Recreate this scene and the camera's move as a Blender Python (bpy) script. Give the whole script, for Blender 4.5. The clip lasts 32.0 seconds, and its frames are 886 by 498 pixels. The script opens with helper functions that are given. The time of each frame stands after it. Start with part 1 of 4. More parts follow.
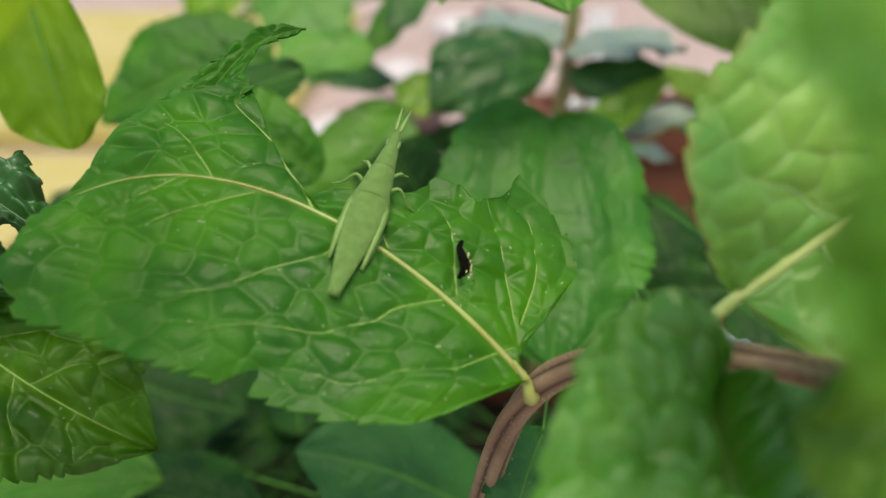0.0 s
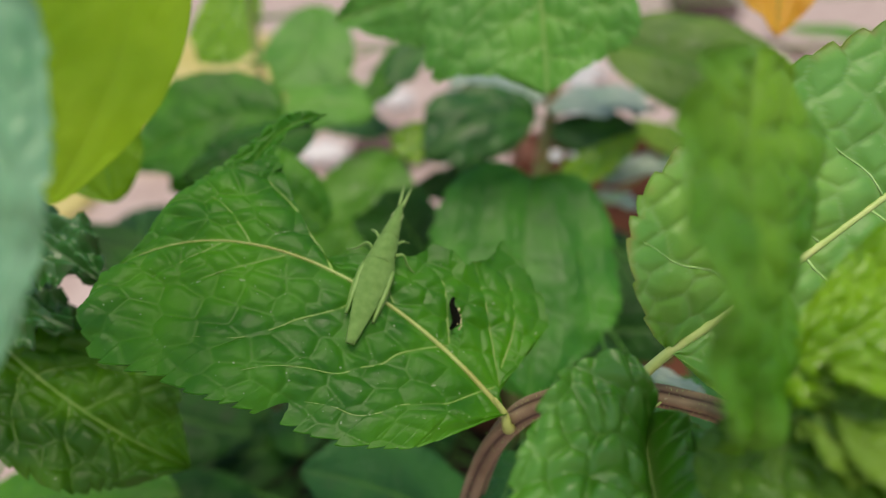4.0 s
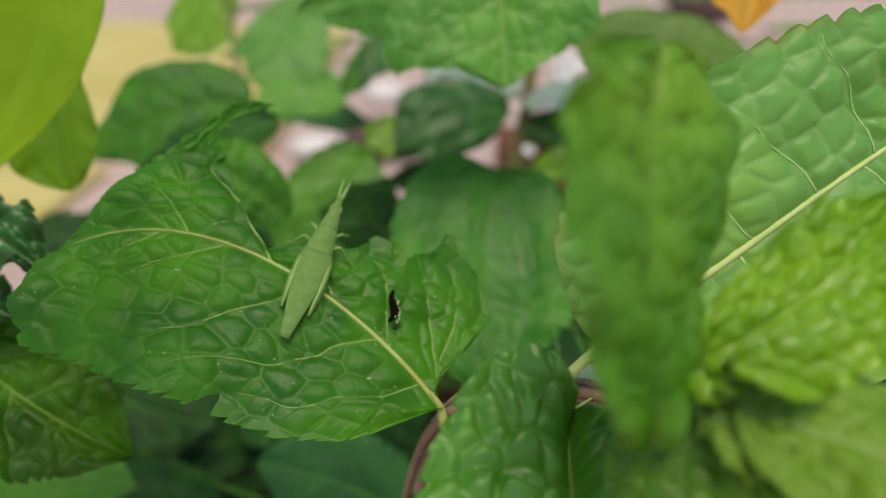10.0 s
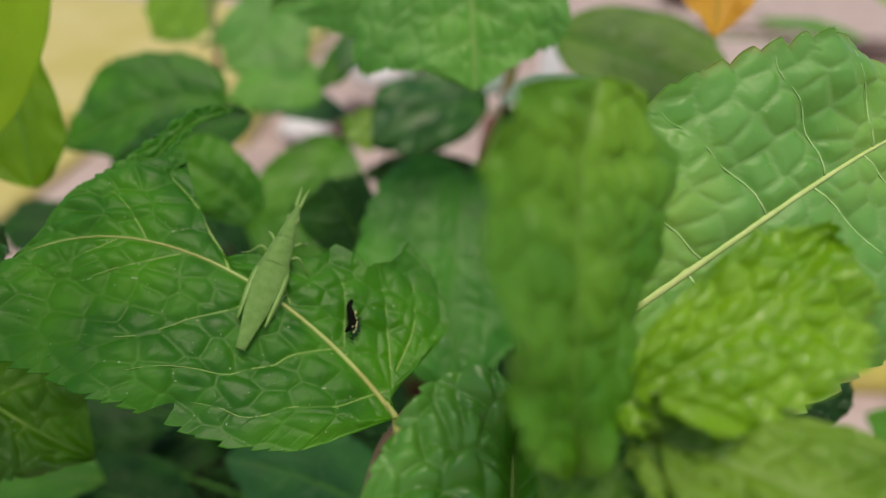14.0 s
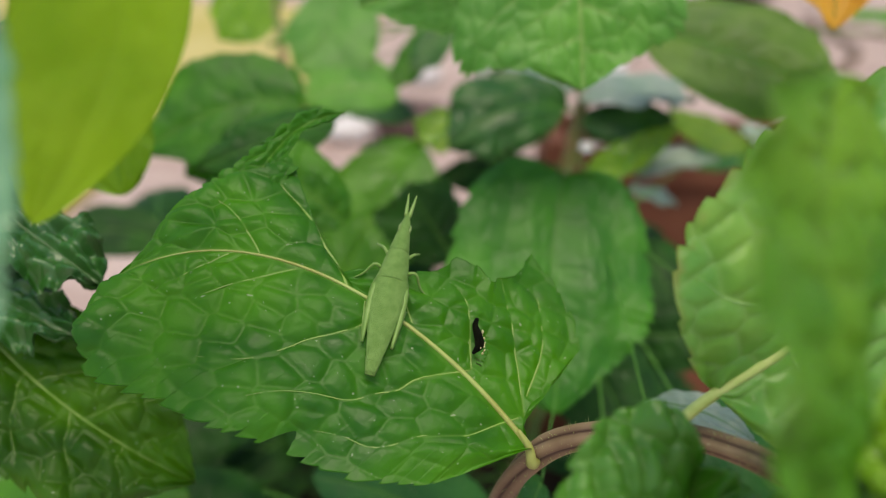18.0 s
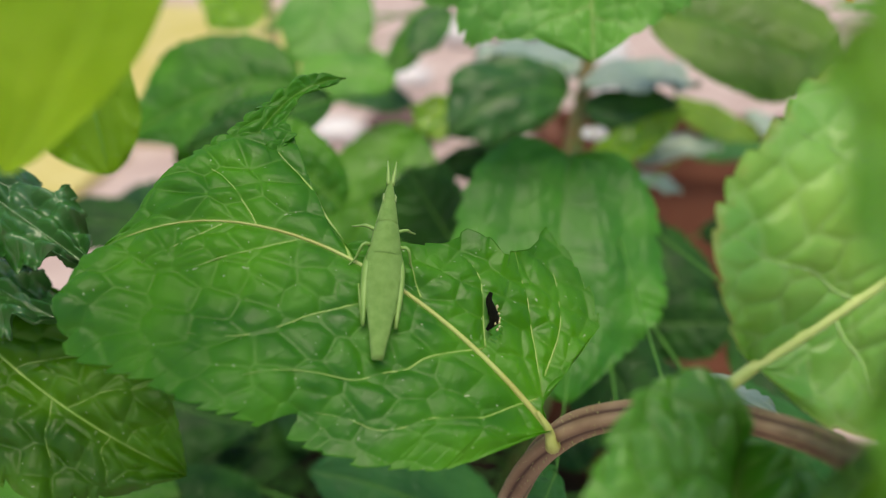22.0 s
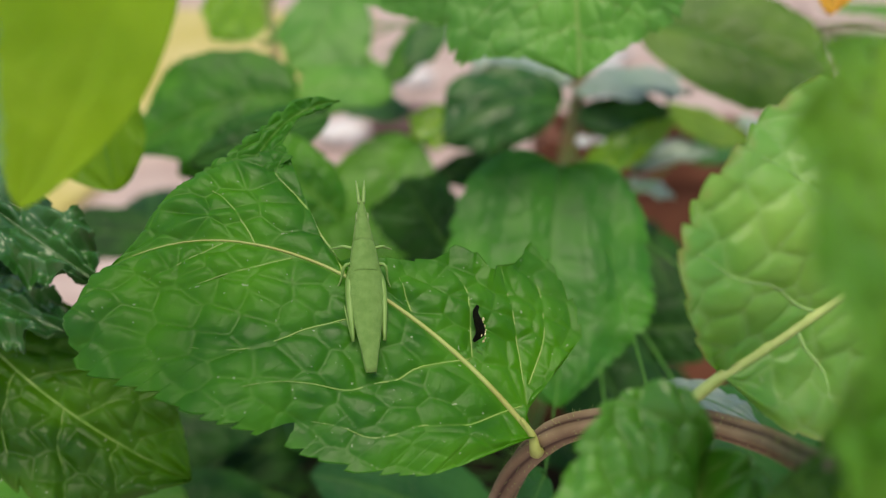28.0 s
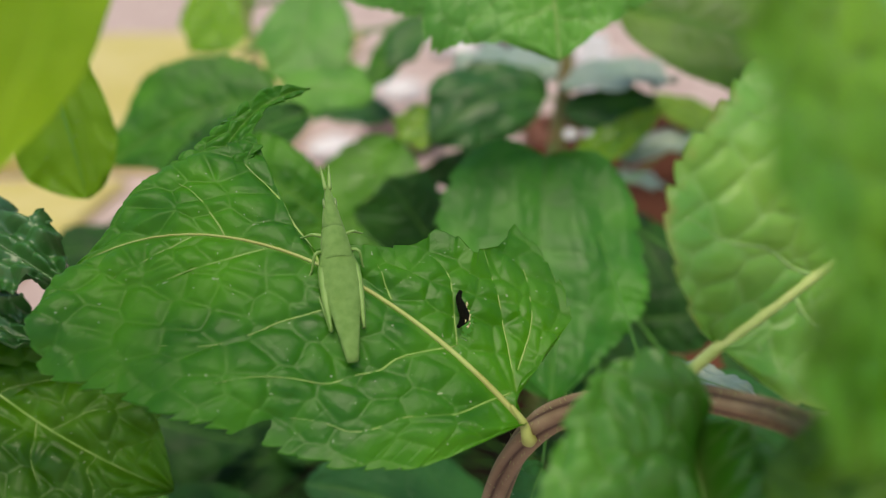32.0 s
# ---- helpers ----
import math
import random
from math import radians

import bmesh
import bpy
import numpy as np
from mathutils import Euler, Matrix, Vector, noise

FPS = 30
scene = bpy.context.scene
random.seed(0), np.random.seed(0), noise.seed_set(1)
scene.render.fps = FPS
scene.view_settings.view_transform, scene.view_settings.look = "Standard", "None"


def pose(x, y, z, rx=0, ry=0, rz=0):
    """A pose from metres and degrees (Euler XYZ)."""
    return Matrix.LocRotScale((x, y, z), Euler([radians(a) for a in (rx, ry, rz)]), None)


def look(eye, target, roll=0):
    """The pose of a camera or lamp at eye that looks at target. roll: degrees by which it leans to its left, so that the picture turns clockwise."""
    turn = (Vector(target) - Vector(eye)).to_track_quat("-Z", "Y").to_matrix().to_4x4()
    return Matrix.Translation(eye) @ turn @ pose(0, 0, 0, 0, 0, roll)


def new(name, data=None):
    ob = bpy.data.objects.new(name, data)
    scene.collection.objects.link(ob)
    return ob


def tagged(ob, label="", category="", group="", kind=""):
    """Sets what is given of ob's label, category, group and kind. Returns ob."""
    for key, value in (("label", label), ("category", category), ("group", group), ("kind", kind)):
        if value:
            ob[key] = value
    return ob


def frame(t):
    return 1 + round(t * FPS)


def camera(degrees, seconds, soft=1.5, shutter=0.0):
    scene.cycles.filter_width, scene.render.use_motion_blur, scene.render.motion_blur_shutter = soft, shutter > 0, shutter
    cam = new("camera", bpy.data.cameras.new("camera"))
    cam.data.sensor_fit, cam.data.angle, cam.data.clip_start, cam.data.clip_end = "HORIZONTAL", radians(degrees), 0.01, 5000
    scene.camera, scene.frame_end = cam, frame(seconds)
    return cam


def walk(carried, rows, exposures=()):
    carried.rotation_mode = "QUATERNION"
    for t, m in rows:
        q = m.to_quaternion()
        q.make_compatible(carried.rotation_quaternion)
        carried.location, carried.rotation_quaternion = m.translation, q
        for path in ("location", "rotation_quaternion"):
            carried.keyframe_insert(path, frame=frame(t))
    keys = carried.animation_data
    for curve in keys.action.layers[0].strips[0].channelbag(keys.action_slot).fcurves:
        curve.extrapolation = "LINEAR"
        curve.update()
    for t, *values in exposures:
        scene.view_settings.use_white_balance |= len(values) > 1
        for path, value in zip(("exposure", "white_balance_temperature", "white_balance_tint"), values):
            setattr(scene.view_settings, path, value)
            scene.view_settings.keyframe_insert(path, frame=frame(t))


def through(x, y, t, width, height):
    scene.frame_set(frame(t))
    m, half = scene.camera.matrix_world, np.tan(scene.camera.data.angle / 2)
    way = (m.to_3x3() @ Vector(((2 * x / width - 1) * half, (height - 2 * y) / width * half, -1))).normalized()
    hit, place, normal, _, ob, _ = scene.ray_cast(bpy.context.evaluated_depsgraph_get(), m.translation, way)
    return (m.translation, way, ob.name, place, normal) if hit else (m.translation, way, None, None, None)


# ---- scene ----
cam = camera(61.2, 32.0, soft=1.1)
METRES, EYE, TILT, LEAN, TURN = 0.21, 0.30, -25.0, 0.0, 0.0
ROWS = [
    (0.0, 0.0, 0.0, 0.0, 0.0, 0.0, -0.0),
    (0.5, 0.0005, -0.0063, -0.006, -0.63, 0.21, -0.17),
    (1.0, -0.0006, -0.0094, -0.0005, -0.96, 0.25, -0.52),
    (1.5, -0.0007, -0.0198, -0.0029, -1.14, 0.49, -0.61),
    (2.0, 0.0028, -0.0288, -0.0006, -1.16, 0.55, -0.82),
    (2.5, 0.0025, -0.0483, 0.009, -1.39, 0.88, -1.04),
    (3.0, 0.0053, -0.072, 0.0129, -1.36, 1.07, -1.03),
    (3.5, -0.0053, -0.0803, 0.0135, -1.45, 1.48, -0.87),
    (4.0, -0.007, -0.1022, 0.0253, -1.03, 1.65, -0.99),
    (4.5, -0.0088, -0.1069, 0.0221, -0.7, 1.88, -0.91),
    (6.5, -0.0006, -0.0917, 0.0239, -0.14, 2.07, -0.9),
    (7.0, 0.0029, -0.1078, 0.022, -0.18, 2.22, -0.71),
    (7.5, 0.0079, -0.0996, 0.0204, -0.19, 1.91, -0.97),
    (8.0, 0.0196, -0.0899, 0.0206, -0.33, 1.8, -1.08),
    (8.5, 0.017, -0.0839, 0.0164, -0.57, 1.74, -1.34),
    (9.0, 0.0322, -0.0953, 0.0194, -0.85, 1.45, -1.49),
    (9.5, 0.0291, -0.1032, 0.0264, -1.1, 1.28, -1.75),
    (10.0, 0.0348, -0.0992, 0.0246, -1.33, 1.29, -1.76),
    (10.5, 0.0347, -0.1035, 0.0261, -1.26, 0.97, -2.15),
    (11.0, 0.03, -0.094, 0.0224, -1.41, 1.02, -2.13),
    (11.5, 0.0414, -0.1106, 0.0306, -1.22, 0.78, -2.41),
    (12.0, 0.0455, -0.1601, 0.0447, -1.34, 0.89, -2.34),
    (12.5, 0.04, -0.1572, 0.0479, -1.33, 0.44, -2.55),
    (13.0, 0.0743, -0.1519, 0.0472, -1.88, 0.76, -2.41),
    (13.5, 0.0685, -0.1045, 0.0447, -2.05, 0.04, -2.57),
    (15.5, 0.0369, -0.1055, 0.0598, -1.46, -0.28, -2.36),
    (16.0, 0.0262, -0.0926, 0.0518, -1.3, 0.12, -2.08),
    (16.5, -0.0058, -0.0746, 0.0431, -0.58, -0.12, -2.12),
    (17.0, 0.0027, -0.0449, 0.0526, 0.39, -0.82, -2.68),
    (17.5, -0.0139, -0.061, 0.0358, -0.79, 0.64, -1.58),
    (18.0, -0.0091, -0.0588, 0.0555, 0.6, -0.37, -2.51),
    (18.5, -0.0262, -0.0484, 0.0485, -0.5, 0.5, -2.64),
    (19.0, -0.0303, -0.046, 0.047, -0.26, 0.56, -2.42),
    (19.5, -0.0186, -0.0386, 0.0685, 0.9, -1.61, -2.8),
    (20.0, -0.0181, -0.0192, 0.0593, 0.76, -0.94, -3.21),
    (20.5, -0.0339, -0.0318, 0.0479, -0.66, -0.36, -2.43),
    (21.0, -0.0201, -0.0352, 0.0502, 0.44, -0.52, -2.04),
    (21.5, -0.0116, -0.017, 0.0363, 0.16, -0.14, -2.15),
    (22.0, -0.0214, -0.0224, 0.0318, -0.11, 0.04, -2.16),
    (22.5, -0.0093, -0.0269, 0.0627, 1.51, -1.92, -2.9),
    (23.0, -0.022, -0.0382, 0.0464, 0.44, -0.5, -2.45),
    (23.5, -0.0079, -0.0357, 0.0411, 0.3, -0.17, -2.05),
    (24.0, -0.0116, -0.05, 0.0354, 0.24, -0.06, -1.72),
    (24.5, -0.0121, -0.0423, 0.0368, 0.3, 0.07, -1.65),
    (25.0, -0.0038, -0.044, 0.0412, -0.01, -0.06, -2.0),
    (25.5, -0.0154, -0.0447, 0.0573, 0.96, -1.46, -2.37),
    (27.5, -0.0193, -0.0575, 0.0469, 0.35, -0.18, -1.86),
    (28.0, -0.0105, -0.0491, 0.0433, 0.29, -0.02, -1.64),
    (28.5, -0.0128, -0.0435, 0.0426, 0.3, -0.03, -1.37),
    (29.0, -0.002, -0.0428, 0.0431, 0.24, -0.1, -0.63),
    (29.5, -0.0103, -0.0647, 0.0429, 0.3, 0.03, -0.32),
    (30.0, 0.0021, -0.045, 0.0395, 0.41, 0.09, -0.04),
    (30.5, 0.0009, -0.0528, 0.04, 0.33, 0.14, -0.08),
    (31.0, 0.0039, -0.0467, 0.0353, 0.15, 0.25, 0.27),
    (31.5, -0.0051, -0.0228, 0.0271, 0.16, 0.42, 0.41),
    (32.0, 0.0019, -0.0275, 0.0235, 0.18, 1.06, 0.99),
]
cam.data.dof.use_dof, cam.data.dof.focus_distance, cam.data.dof.aperture_fstop = True, 0.104, 10.5
walk(cam, [(t, pose(0, 0, EYE, TILT, LEAN, TURN) @ pose(METRES * x, METRES * y, METRES * z, 90 + pitch, roll, yaw)) for t, x, y, z, yaw, pitch, roll in ROWS], exposures=[(t, e, 8000, 5) for t, e in ((0, 0.74), (2, 0.64), (4, 0.52), (8, 0.53), (13, 0.38), (17, 0.56), (20, 0.62), (22, 0.76), (24.5, 0.60), (28, 0.62), (32, 0.63))])

# world, sun, exposure
world = bpy.data.worlds.new("sky")
scene.world = world
world.use_nodes = True
sky = world.node_tree.nodes.new("ShaderNodeTexSky")
sky.sky_type, sky.sun_disc = "NISHITA", False
sky.sun_elevation, sky.sun_rotation = radians(71), radians(178)
world.node_tree.links.new(sky.outputs[0], world.node_tree.nodes["Background"].inputs[0])
world.node_tree.nodes["Background"].inputs[1].default_value = 0.13
sun = new("sun", bpy.data.lights.new("sun", "SUN"))
sun.data.energy, sun.data.angle, sun.data.color = 1.8, radians(34), (1.0, 0.95, 0.86)
sun.matrix_world = look((0.02, -0.24, 1.2), (0, 0.1, 0.2))


# materials
def shader(name, rough=0.5, spec=0.5):
    m = bpy.data.materials.new(name)
    m.use_nodes = True
    b = m.node_tree.nodes["Principled BSDF"]
    b.inputs["Roughness"].default_value = rough
    b.inputs["Specular IOR Level"].default_value = spec
    return m, m.node_tree.nodes, m.node_tree.links, b


def noise_tex(nodes, links, scale, detail=4, rough=0.6, coord="Object"):
    c = nodes.new("ShaderNodeTexCoord")
    n = nodes.new("ShaderNodeTexNoise")
    n.inputs["Scale"].default_value, n.inputs["Detail"].default_value, n.inputs["Roughness"].default_value = scale, detail, rough
    links.new(c.outputs[coord], n.inputs["Vector"])
    return n


def blend(nodes, links, fac, a, b):
    m = nodes.new("ShaderNodeMix")
    m.data_type = "RGBA"
    for sock, v in ((m.inputs[0], fac), (m.inputs[6], a), (m.inputs[7], b)):
        if isinstance(v, tuple):
            sock.default_value = (*v, 1)
        elif isinstance(v, (int, float)):
            sock.default_value = v
        else:
            links.new(v, sock)
    return m.outputs[2]


def ramp(nodes, links, fac, lo, hi, a=0.0, b=1.0):
    r = nodes.new("ShaderNodeMapRange")
    links.new(fac, r.inputs[0])
    for i, v in zip((1, 2, 3, 4), (lo, hi, a, b)):
        r.inputs[i].default_value = v
    return r.outputs[0]


def leaf_material(name, dark, light, vein, glow, rough=0.46, through=0.35, spec=0.36, specks=0.5):
    """Two greens in soft patches, paler ribs, fine grain; light shines through the blade."""
    m, n, l, b = shader(name, rough, spec)
    patches = noise_tex(n, l, 120, 3)
    grain = noise_tex(n, l, 1500, 3, 0.7)
    col = blend(n, l, ramp(n, l, patches.outputs[0], 0.35, 0.68), dark, light)
    col = blend(n, l, ramp(n, l, grain.outputs[0], 0.62, 0.8, 0, 0.35), col, light)
    tinge = noise_tex(n, l, 38, 2)
    col = blend(n, l, ramp(n, l, tinge.outputs[0], 0.48, 0.68, 0, 0.6), col, tuple(0.5 * (p + q) for p, q in zip(light, glow)))
    dots = noise_tex(n, l, 1500, 1, 0.3)
    col = blend(n, l, ramp(n, l, dots.outputs[0], 0.752, 0.785, 0, specks), col, (0.55, 0.62, 0.42))
    dry = n.new("ShaderNodeAttribute")
    dry.attribute_name = "dry"
    worn = n.new("ShaderNodeMath")
    worn.operation = "MULTIPLY"
    l.new(dry.outputs["Fac"], worn.inputs[0])
    l.new(ramp(n, l, noise_tex(n, l, 260, 2).outputs[0], 0.42, 0.6), worn.inputs[1])
    col = blend(n, l, worn.outputs[0], col, (0.42, 0.24, 0.15))
    at = n.new("ShaderNodeAttribute")
    at.attribute_name = "vein"
    col = blend(n, l, at.outputs["Fac"], col, vein)
    l.new(col, b.inputs["Base Color"])
    l.new(ramp(n, l, patches.outputs[0], 0.3, 0.7, rough - 0.08, rough + 0.12), b.inputs["Roughness"])
    bump = n.new("ShaderNodeBump")
    bump.inputs["Strength"].default_value, bump.inputs["Distance"].default_value = 0.35, 0.0002
    fine_grain, mid_grain = grain, noise_tex(n, l, 520, 3, 0.6)
    both = n.new("ShaderNodeMath")
    both.operation = "ADD"
    l.new(fine_grain.outputs[0], both.inputs[0])
    l.new(mid_grain.outputs[0], both.inputs[1])
    l.new(both.outputs[0], bump.inputs["Height"])
    l.new(bump.outputs[0], b.inputs["Normal"])
    tr = n.new("ShaderNodeBsdfTranslucent")
    l.new(blend(n, l, at.outputs["Fac"], glow, vein), tr.inputs[0])
    mix = n.new("ShaderNodeMixShader")
    mix.inputs[0].default_value = through
    l.new(b.outputs[0], mix.inputs[1])
    l.new(tr.outputs[0], mix.inputs[2])
    l.new(mix.outputs[0], n["Material Output"].inputs[0])
    return m


def plain(name, a, b, scale, rough=0.6, bump=0.3, dist=0.0005, spec=0.4):
    m, n, l, p = shader(name, rough, spec)
    big, small = noise_tex(n, l, scale, 3), noise_tex(n, l, scale * 9, 4, 0.7)
    col = blend(n, l, ramp(n, l, big.outputs[0], 0.35, 0.65), a, b)
    col = blend(n, l, ramp(n, l, small.outputs[0], 0.55, 0.8, 0, 0.4), col, b)
    l.new(col, p.inputs["Base Color"])
    bp = n.new("ShaderNodeBump")
    bp.inputs["Strength"].default_value, bp.inputs["Distance"].default_value = bump, dist
    l.new(small.outputs[0], bp.inputs["Height"])
    l.new(bp.outputs[0], p.inputs["Normal"])
    return m


M_LEAF = leaf_material("mint_leaf", (0.016, 0.116, 0.006), (0.044, 0.202, 0.010), (0.19, 0.37, 0.06), (0.15, 0.50, 0.006), 0.43, 0.36, 0.36, 0.5)
M_MID = leaf_material("mint_leaf_light", (0.045, 0.20, 0.009), (0.082, 0.285, 0.017), (0.20, 0.38, 0.06), (0.18, 0.52, 0.01), 0.36, 0.36, 0.5)
M_NEAR = leaf_material("mint_leaf_near", (0.048, 0.195, 0.014), (0.105, 0.285, 0.032), (0.18, 0.36, 0.05), (0.42, 0.66, 0.05), 0.36, 0.44)
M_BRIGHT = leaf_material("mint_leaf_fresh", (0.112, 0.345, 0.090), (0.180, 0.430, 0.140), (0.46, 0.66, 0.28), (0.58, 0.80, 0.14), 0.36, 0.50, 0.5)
M_YOUNG = leaf_material("mint_leaf_young", (0.12, 0.31, 0.008), (0.22, 0.43, 0.020), (0.28, 0.48, 0.04), (0.36, 0.62, 0.01), 0.27, 0.38, 0.7)
M_PALE = leaf_material("mint_leaf_pale", (0.07, 0.25, 0.035), (0.12, 0.34, 0.06), (0.3, 0.48, 0.15), (0.18, 0.50, 0.04), 0.4)
M_FORWARD = leaf_material("mint_leaf_forward", (0.050, 0.212, 0.016), (0.092, 0.30, 0.032), (0.22, 0.40, 0.10), (0.18, 0.50, 0.03), 0.36, 0.34, 0.8)
M_BACK = leaf_material("mint_leaf_back", (0.024, 0.160, 0.014), (0.048, 0.232, 0.021), (0.09, 0.27, 0.04), (0.10, 0.42, 0.012), 0.42, 0.36, 0.4)
# Leaf green darkened to stand for the shade deep in the plants.
M_DEEP_SHADE = leaf_material("mint_leaf_deep_shade", (0.006, 0.040, 0.006), (0.012, 0.070, 0.009), (0.04, 0.11, 0.022), (0.04, 0.20, 0.012), 0.5, 0.14, 0.2)
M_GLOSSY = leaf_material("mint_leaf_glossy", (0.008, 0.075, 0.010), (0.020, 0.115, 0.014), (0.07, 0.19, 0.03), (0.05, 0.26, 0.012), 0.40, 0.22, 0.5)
# Grey-white base colour carries the sky's sheen on these leaves.
M_SHEEN = leaf_material("mint_leaf_sheen", (0.20, 0.29, 0.23), (0.30, 0.38, 0.33), (0.20, 0.30, 0.20), (0.08, 0.26, 0.05), 0.42, 0.12, 1.0)
M_CRUMPLED = leaf_material("mint_leaf_crumpled", (0.008, 0.070, 0.012), (0.018, 0.105, 0.018), (0.03, 0.12, 0.02), (0.05, 0.26, 0.012), 0.36, 0.2, 0.6, 0.1)
# Glossy coat over the crumpled leaves and the leaves with painted sheen.
for down in (M_CRUMPLED, M_SHEEN):
    glaze = down.node_tree.nodes["Principled BSDF"]
    glaze.inputs["Coat Weight"].default_value, glaze.inputs["Coat Roughness"].default_value, glaze.inputs["Coat IOR"].default_value = 0.6, 0.42, 1.6
M_SAGE = leaf_material("sage_leaf", (0.050, 0.150, 0.012), (0.095, 0.22, 0.026), (0.13, 0.25, 0.04), (0.24, 0.46, 0.02), 0.40, 0.38, 0.4)
M_SOFT = leaf_material("mint_leaf_soft", (0.11, 0.235, 0.022), (0.165, 0.305, 0.045), (0.34, 0.48, 0.14), (0.28, 0.48, 0.03), 0.42, 0.38)
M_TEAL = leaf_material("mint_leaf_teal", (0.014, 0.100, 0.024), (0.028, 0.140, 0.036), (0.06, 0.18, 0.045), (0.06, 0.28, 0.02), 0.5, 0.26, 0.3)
M_LIME = leaf_material("lime_leaf", (0.20, 0.36, 0.020), (0.27, 0.43, 0.035), (0.31, 0.45, 0.05), (0.52, 0.72, 0.04), 0.5, 0.5, 0.25, 0.0)
M_OLIVE = leaf_material("olive_leaf", (0.11, 0.245, 0.006), (0.155, 0.32, 0.010), (0.18, 0.34, 0.02), (0.34, 0.54, 0.01), 0.45, 0.45, 0.3)
# Blue in this base colour stands for a glossy reflection.
M_REFLECTION = leaf_material("mint_leaf_reflection", (0.13, 0.34, 0.17), (0.22, 0.45, 0.28), (0.35, 0.55, 0.38), (0.22, 0.5, 0.2), 0.3, 0.3, 0.6)
# Darkened green: shade from the leaves above is put into this colour.
M_SHADED = leaf_material("mint_leaf_shaded", (0.016, 0.074, 0.002), (0.036, 0.116, 0.004), (0.09, 0.22, 0.016), (0.15, 0.43, 0.005), 0.46, 0.36, 0.35)
M_ORANGE = leaf_material("withered_leaf", (0.55, 0.27, 0.02), (0.7, 0.42, 0.05), (0.45, 0.22, 0.03), (0.85, 0.45, 0.03), 0.5, 0.4)
M_RIB = plain("rib", (0.36, 0.50, 0.15), (0.48, 0.57, 0.22), 300, 0.45, 0.2, 0.0001)
M_VEIN = plain("side_vein", (0.15, 0.30, 0.05), (0.25, 0.38, 0.10), 300, 0.45, 0.2, 0.0001)
M_RIB_PALE = plain("rib_pale", (0.17, 0.32, 0.06), (0.26, 0.38, 0.10), 300, 0.45, 0.2, 0.0001)
M_VEIN_PALE = plain("side_vein_pale", (0.27, 0.48, 0.15), (0.36, 0.56, 0.22), 300, 0.5, 0.2, 0.0001)
M_RIB_GREEN = plain("rib_green", (0.05, 0.19, 0.02), (0.08, 0.24, 0.03), 300, 0.5, 0.2, 0.0001)
M_RIB_BROWN = plain("rib_brown", (0.29, 0.29, 0.08), (0.35, 0.46, 0.15), 60, 0.5, 0.2, 0.0001)
M_STEM = leaf_material("stem", (0.17, 0.105, 0.064), (0.33, 0.24, 0.155), (0.045, 0.018, 0.014), (0.12, 0.06, 0.03), 0.5, 0.04, 0.35, 0.25)
M_STEM_GREEN = plain("stem_green", (0.14, 0.2, 0.05), (0.22, 0.13, 0.06), 60, 0.5, 0.4, 0.0003)
M_SOIL = plain("soil", (0.02, 0.014, 0.009), (0.05, 0.034, 0.022), 90, 0.95, 1.0, 0.004, 0.2)
M_CLAY = plain("terracotta", (0.105, 0.034, 0.018), (0.17, 0.062, 0.034), 25, 0.8, 0.4, 0.0006, 0.3)
M_GROUND = plain("paving", (0.38, 0.27, 0.25), (0.52, 0.40, 0.38), 14, 0.85, 0.4, 0.002, 0.3)
M_YELLOW = plain("yellow_paint", (0.46, 0.38, 0.11), (0.55, 0.46, 0.20), 8, 0.7, 0.3, 0.001, 0.3)
M_SLAB = plain("worn_yellow_paint", (0.46, 0.385, 0.07), (0.42, 0.32, 0.20), 7, 0.75, 0.3, 0.001, 0.3)
M_BRIGHT_WHITE = plain("bright_white", (0.80, 0.80, 0.84), (0.86, 0.86, 0.90), 40, 0.4, 0.1, 0.0002)
M_TWIG = plain("twig", (0.1, 0.06, 0.04), (0.2, 0.13, 0.09), 200, 0.8, 0.6, 0.0005)


# mesh helpers
def mesh_object(name, verts, faces, material, parent=None, label="", smooth=True, veins=None, dry=None):
    me = bpy.data.meshes.new(name)
    me.from_pydata([tuple(v) for v in verts], [], [tuple(f) for f in faces])
    me.materials.append(material)
    if smooth:
        me.polygons.foreach_set("use_smooth", [True] * len(me.polygons))
    if veins is not None:
        me.attributes.new("vein", "FLOAT", "POINT").data.foreach_set("value", np.asarray(veins, dtype=np.float32))
    if dry is not None and dry.any():
        me.attributes.new("dry", "FLOAT", "POINT").data.foreach_set("value", np.asarray(dry, dtype=np.float32))
    me.update()
    ob = new(name, me)
    if parent is not None:
        ob.parent = parent
    return tagged(ob, label)


def part(name, bm, material, parent, label=""):
    me = bpy.data.meshes.new(name)
    bm.to_mesh(me)
    bm.free()
    me.materials.append(material)
    me.polygons.foreach_set("use_smooth", [True] * len(me.polygons))
    ob = new(name, me)
    ob.parent = parent
    return tagged(ob, label)


def thing(name, label, category, at=(0, 0, 0), group="", kind=""):
    ob = new(name)
    ob.location = at
    ob.empty_display_size = 0.01
    return tagged(ob, label, category, group, kind)


def smooth_path(points, n):
    """A Catmull-Rom line through the points."""
    p = np.array(points, dtype=float)
    p = np.vstack([2 * p[0] - p[1], p, 2 * p[-1] - p[-2]])
    out = []
    for t in np.linspace(0, len(p) - 3 - 1e-6, n):
        i = int(t)
        f = t - i
        a, b, c, d = p[i:i + 4]
        out.append(0.5 * (2 * b + (c - a) * f + (2 * a - 5 * b + 4 * c - d) * f ** 2 + (3 * b - a - 3 * c + d) * f ** 3))
    return np.array(out)


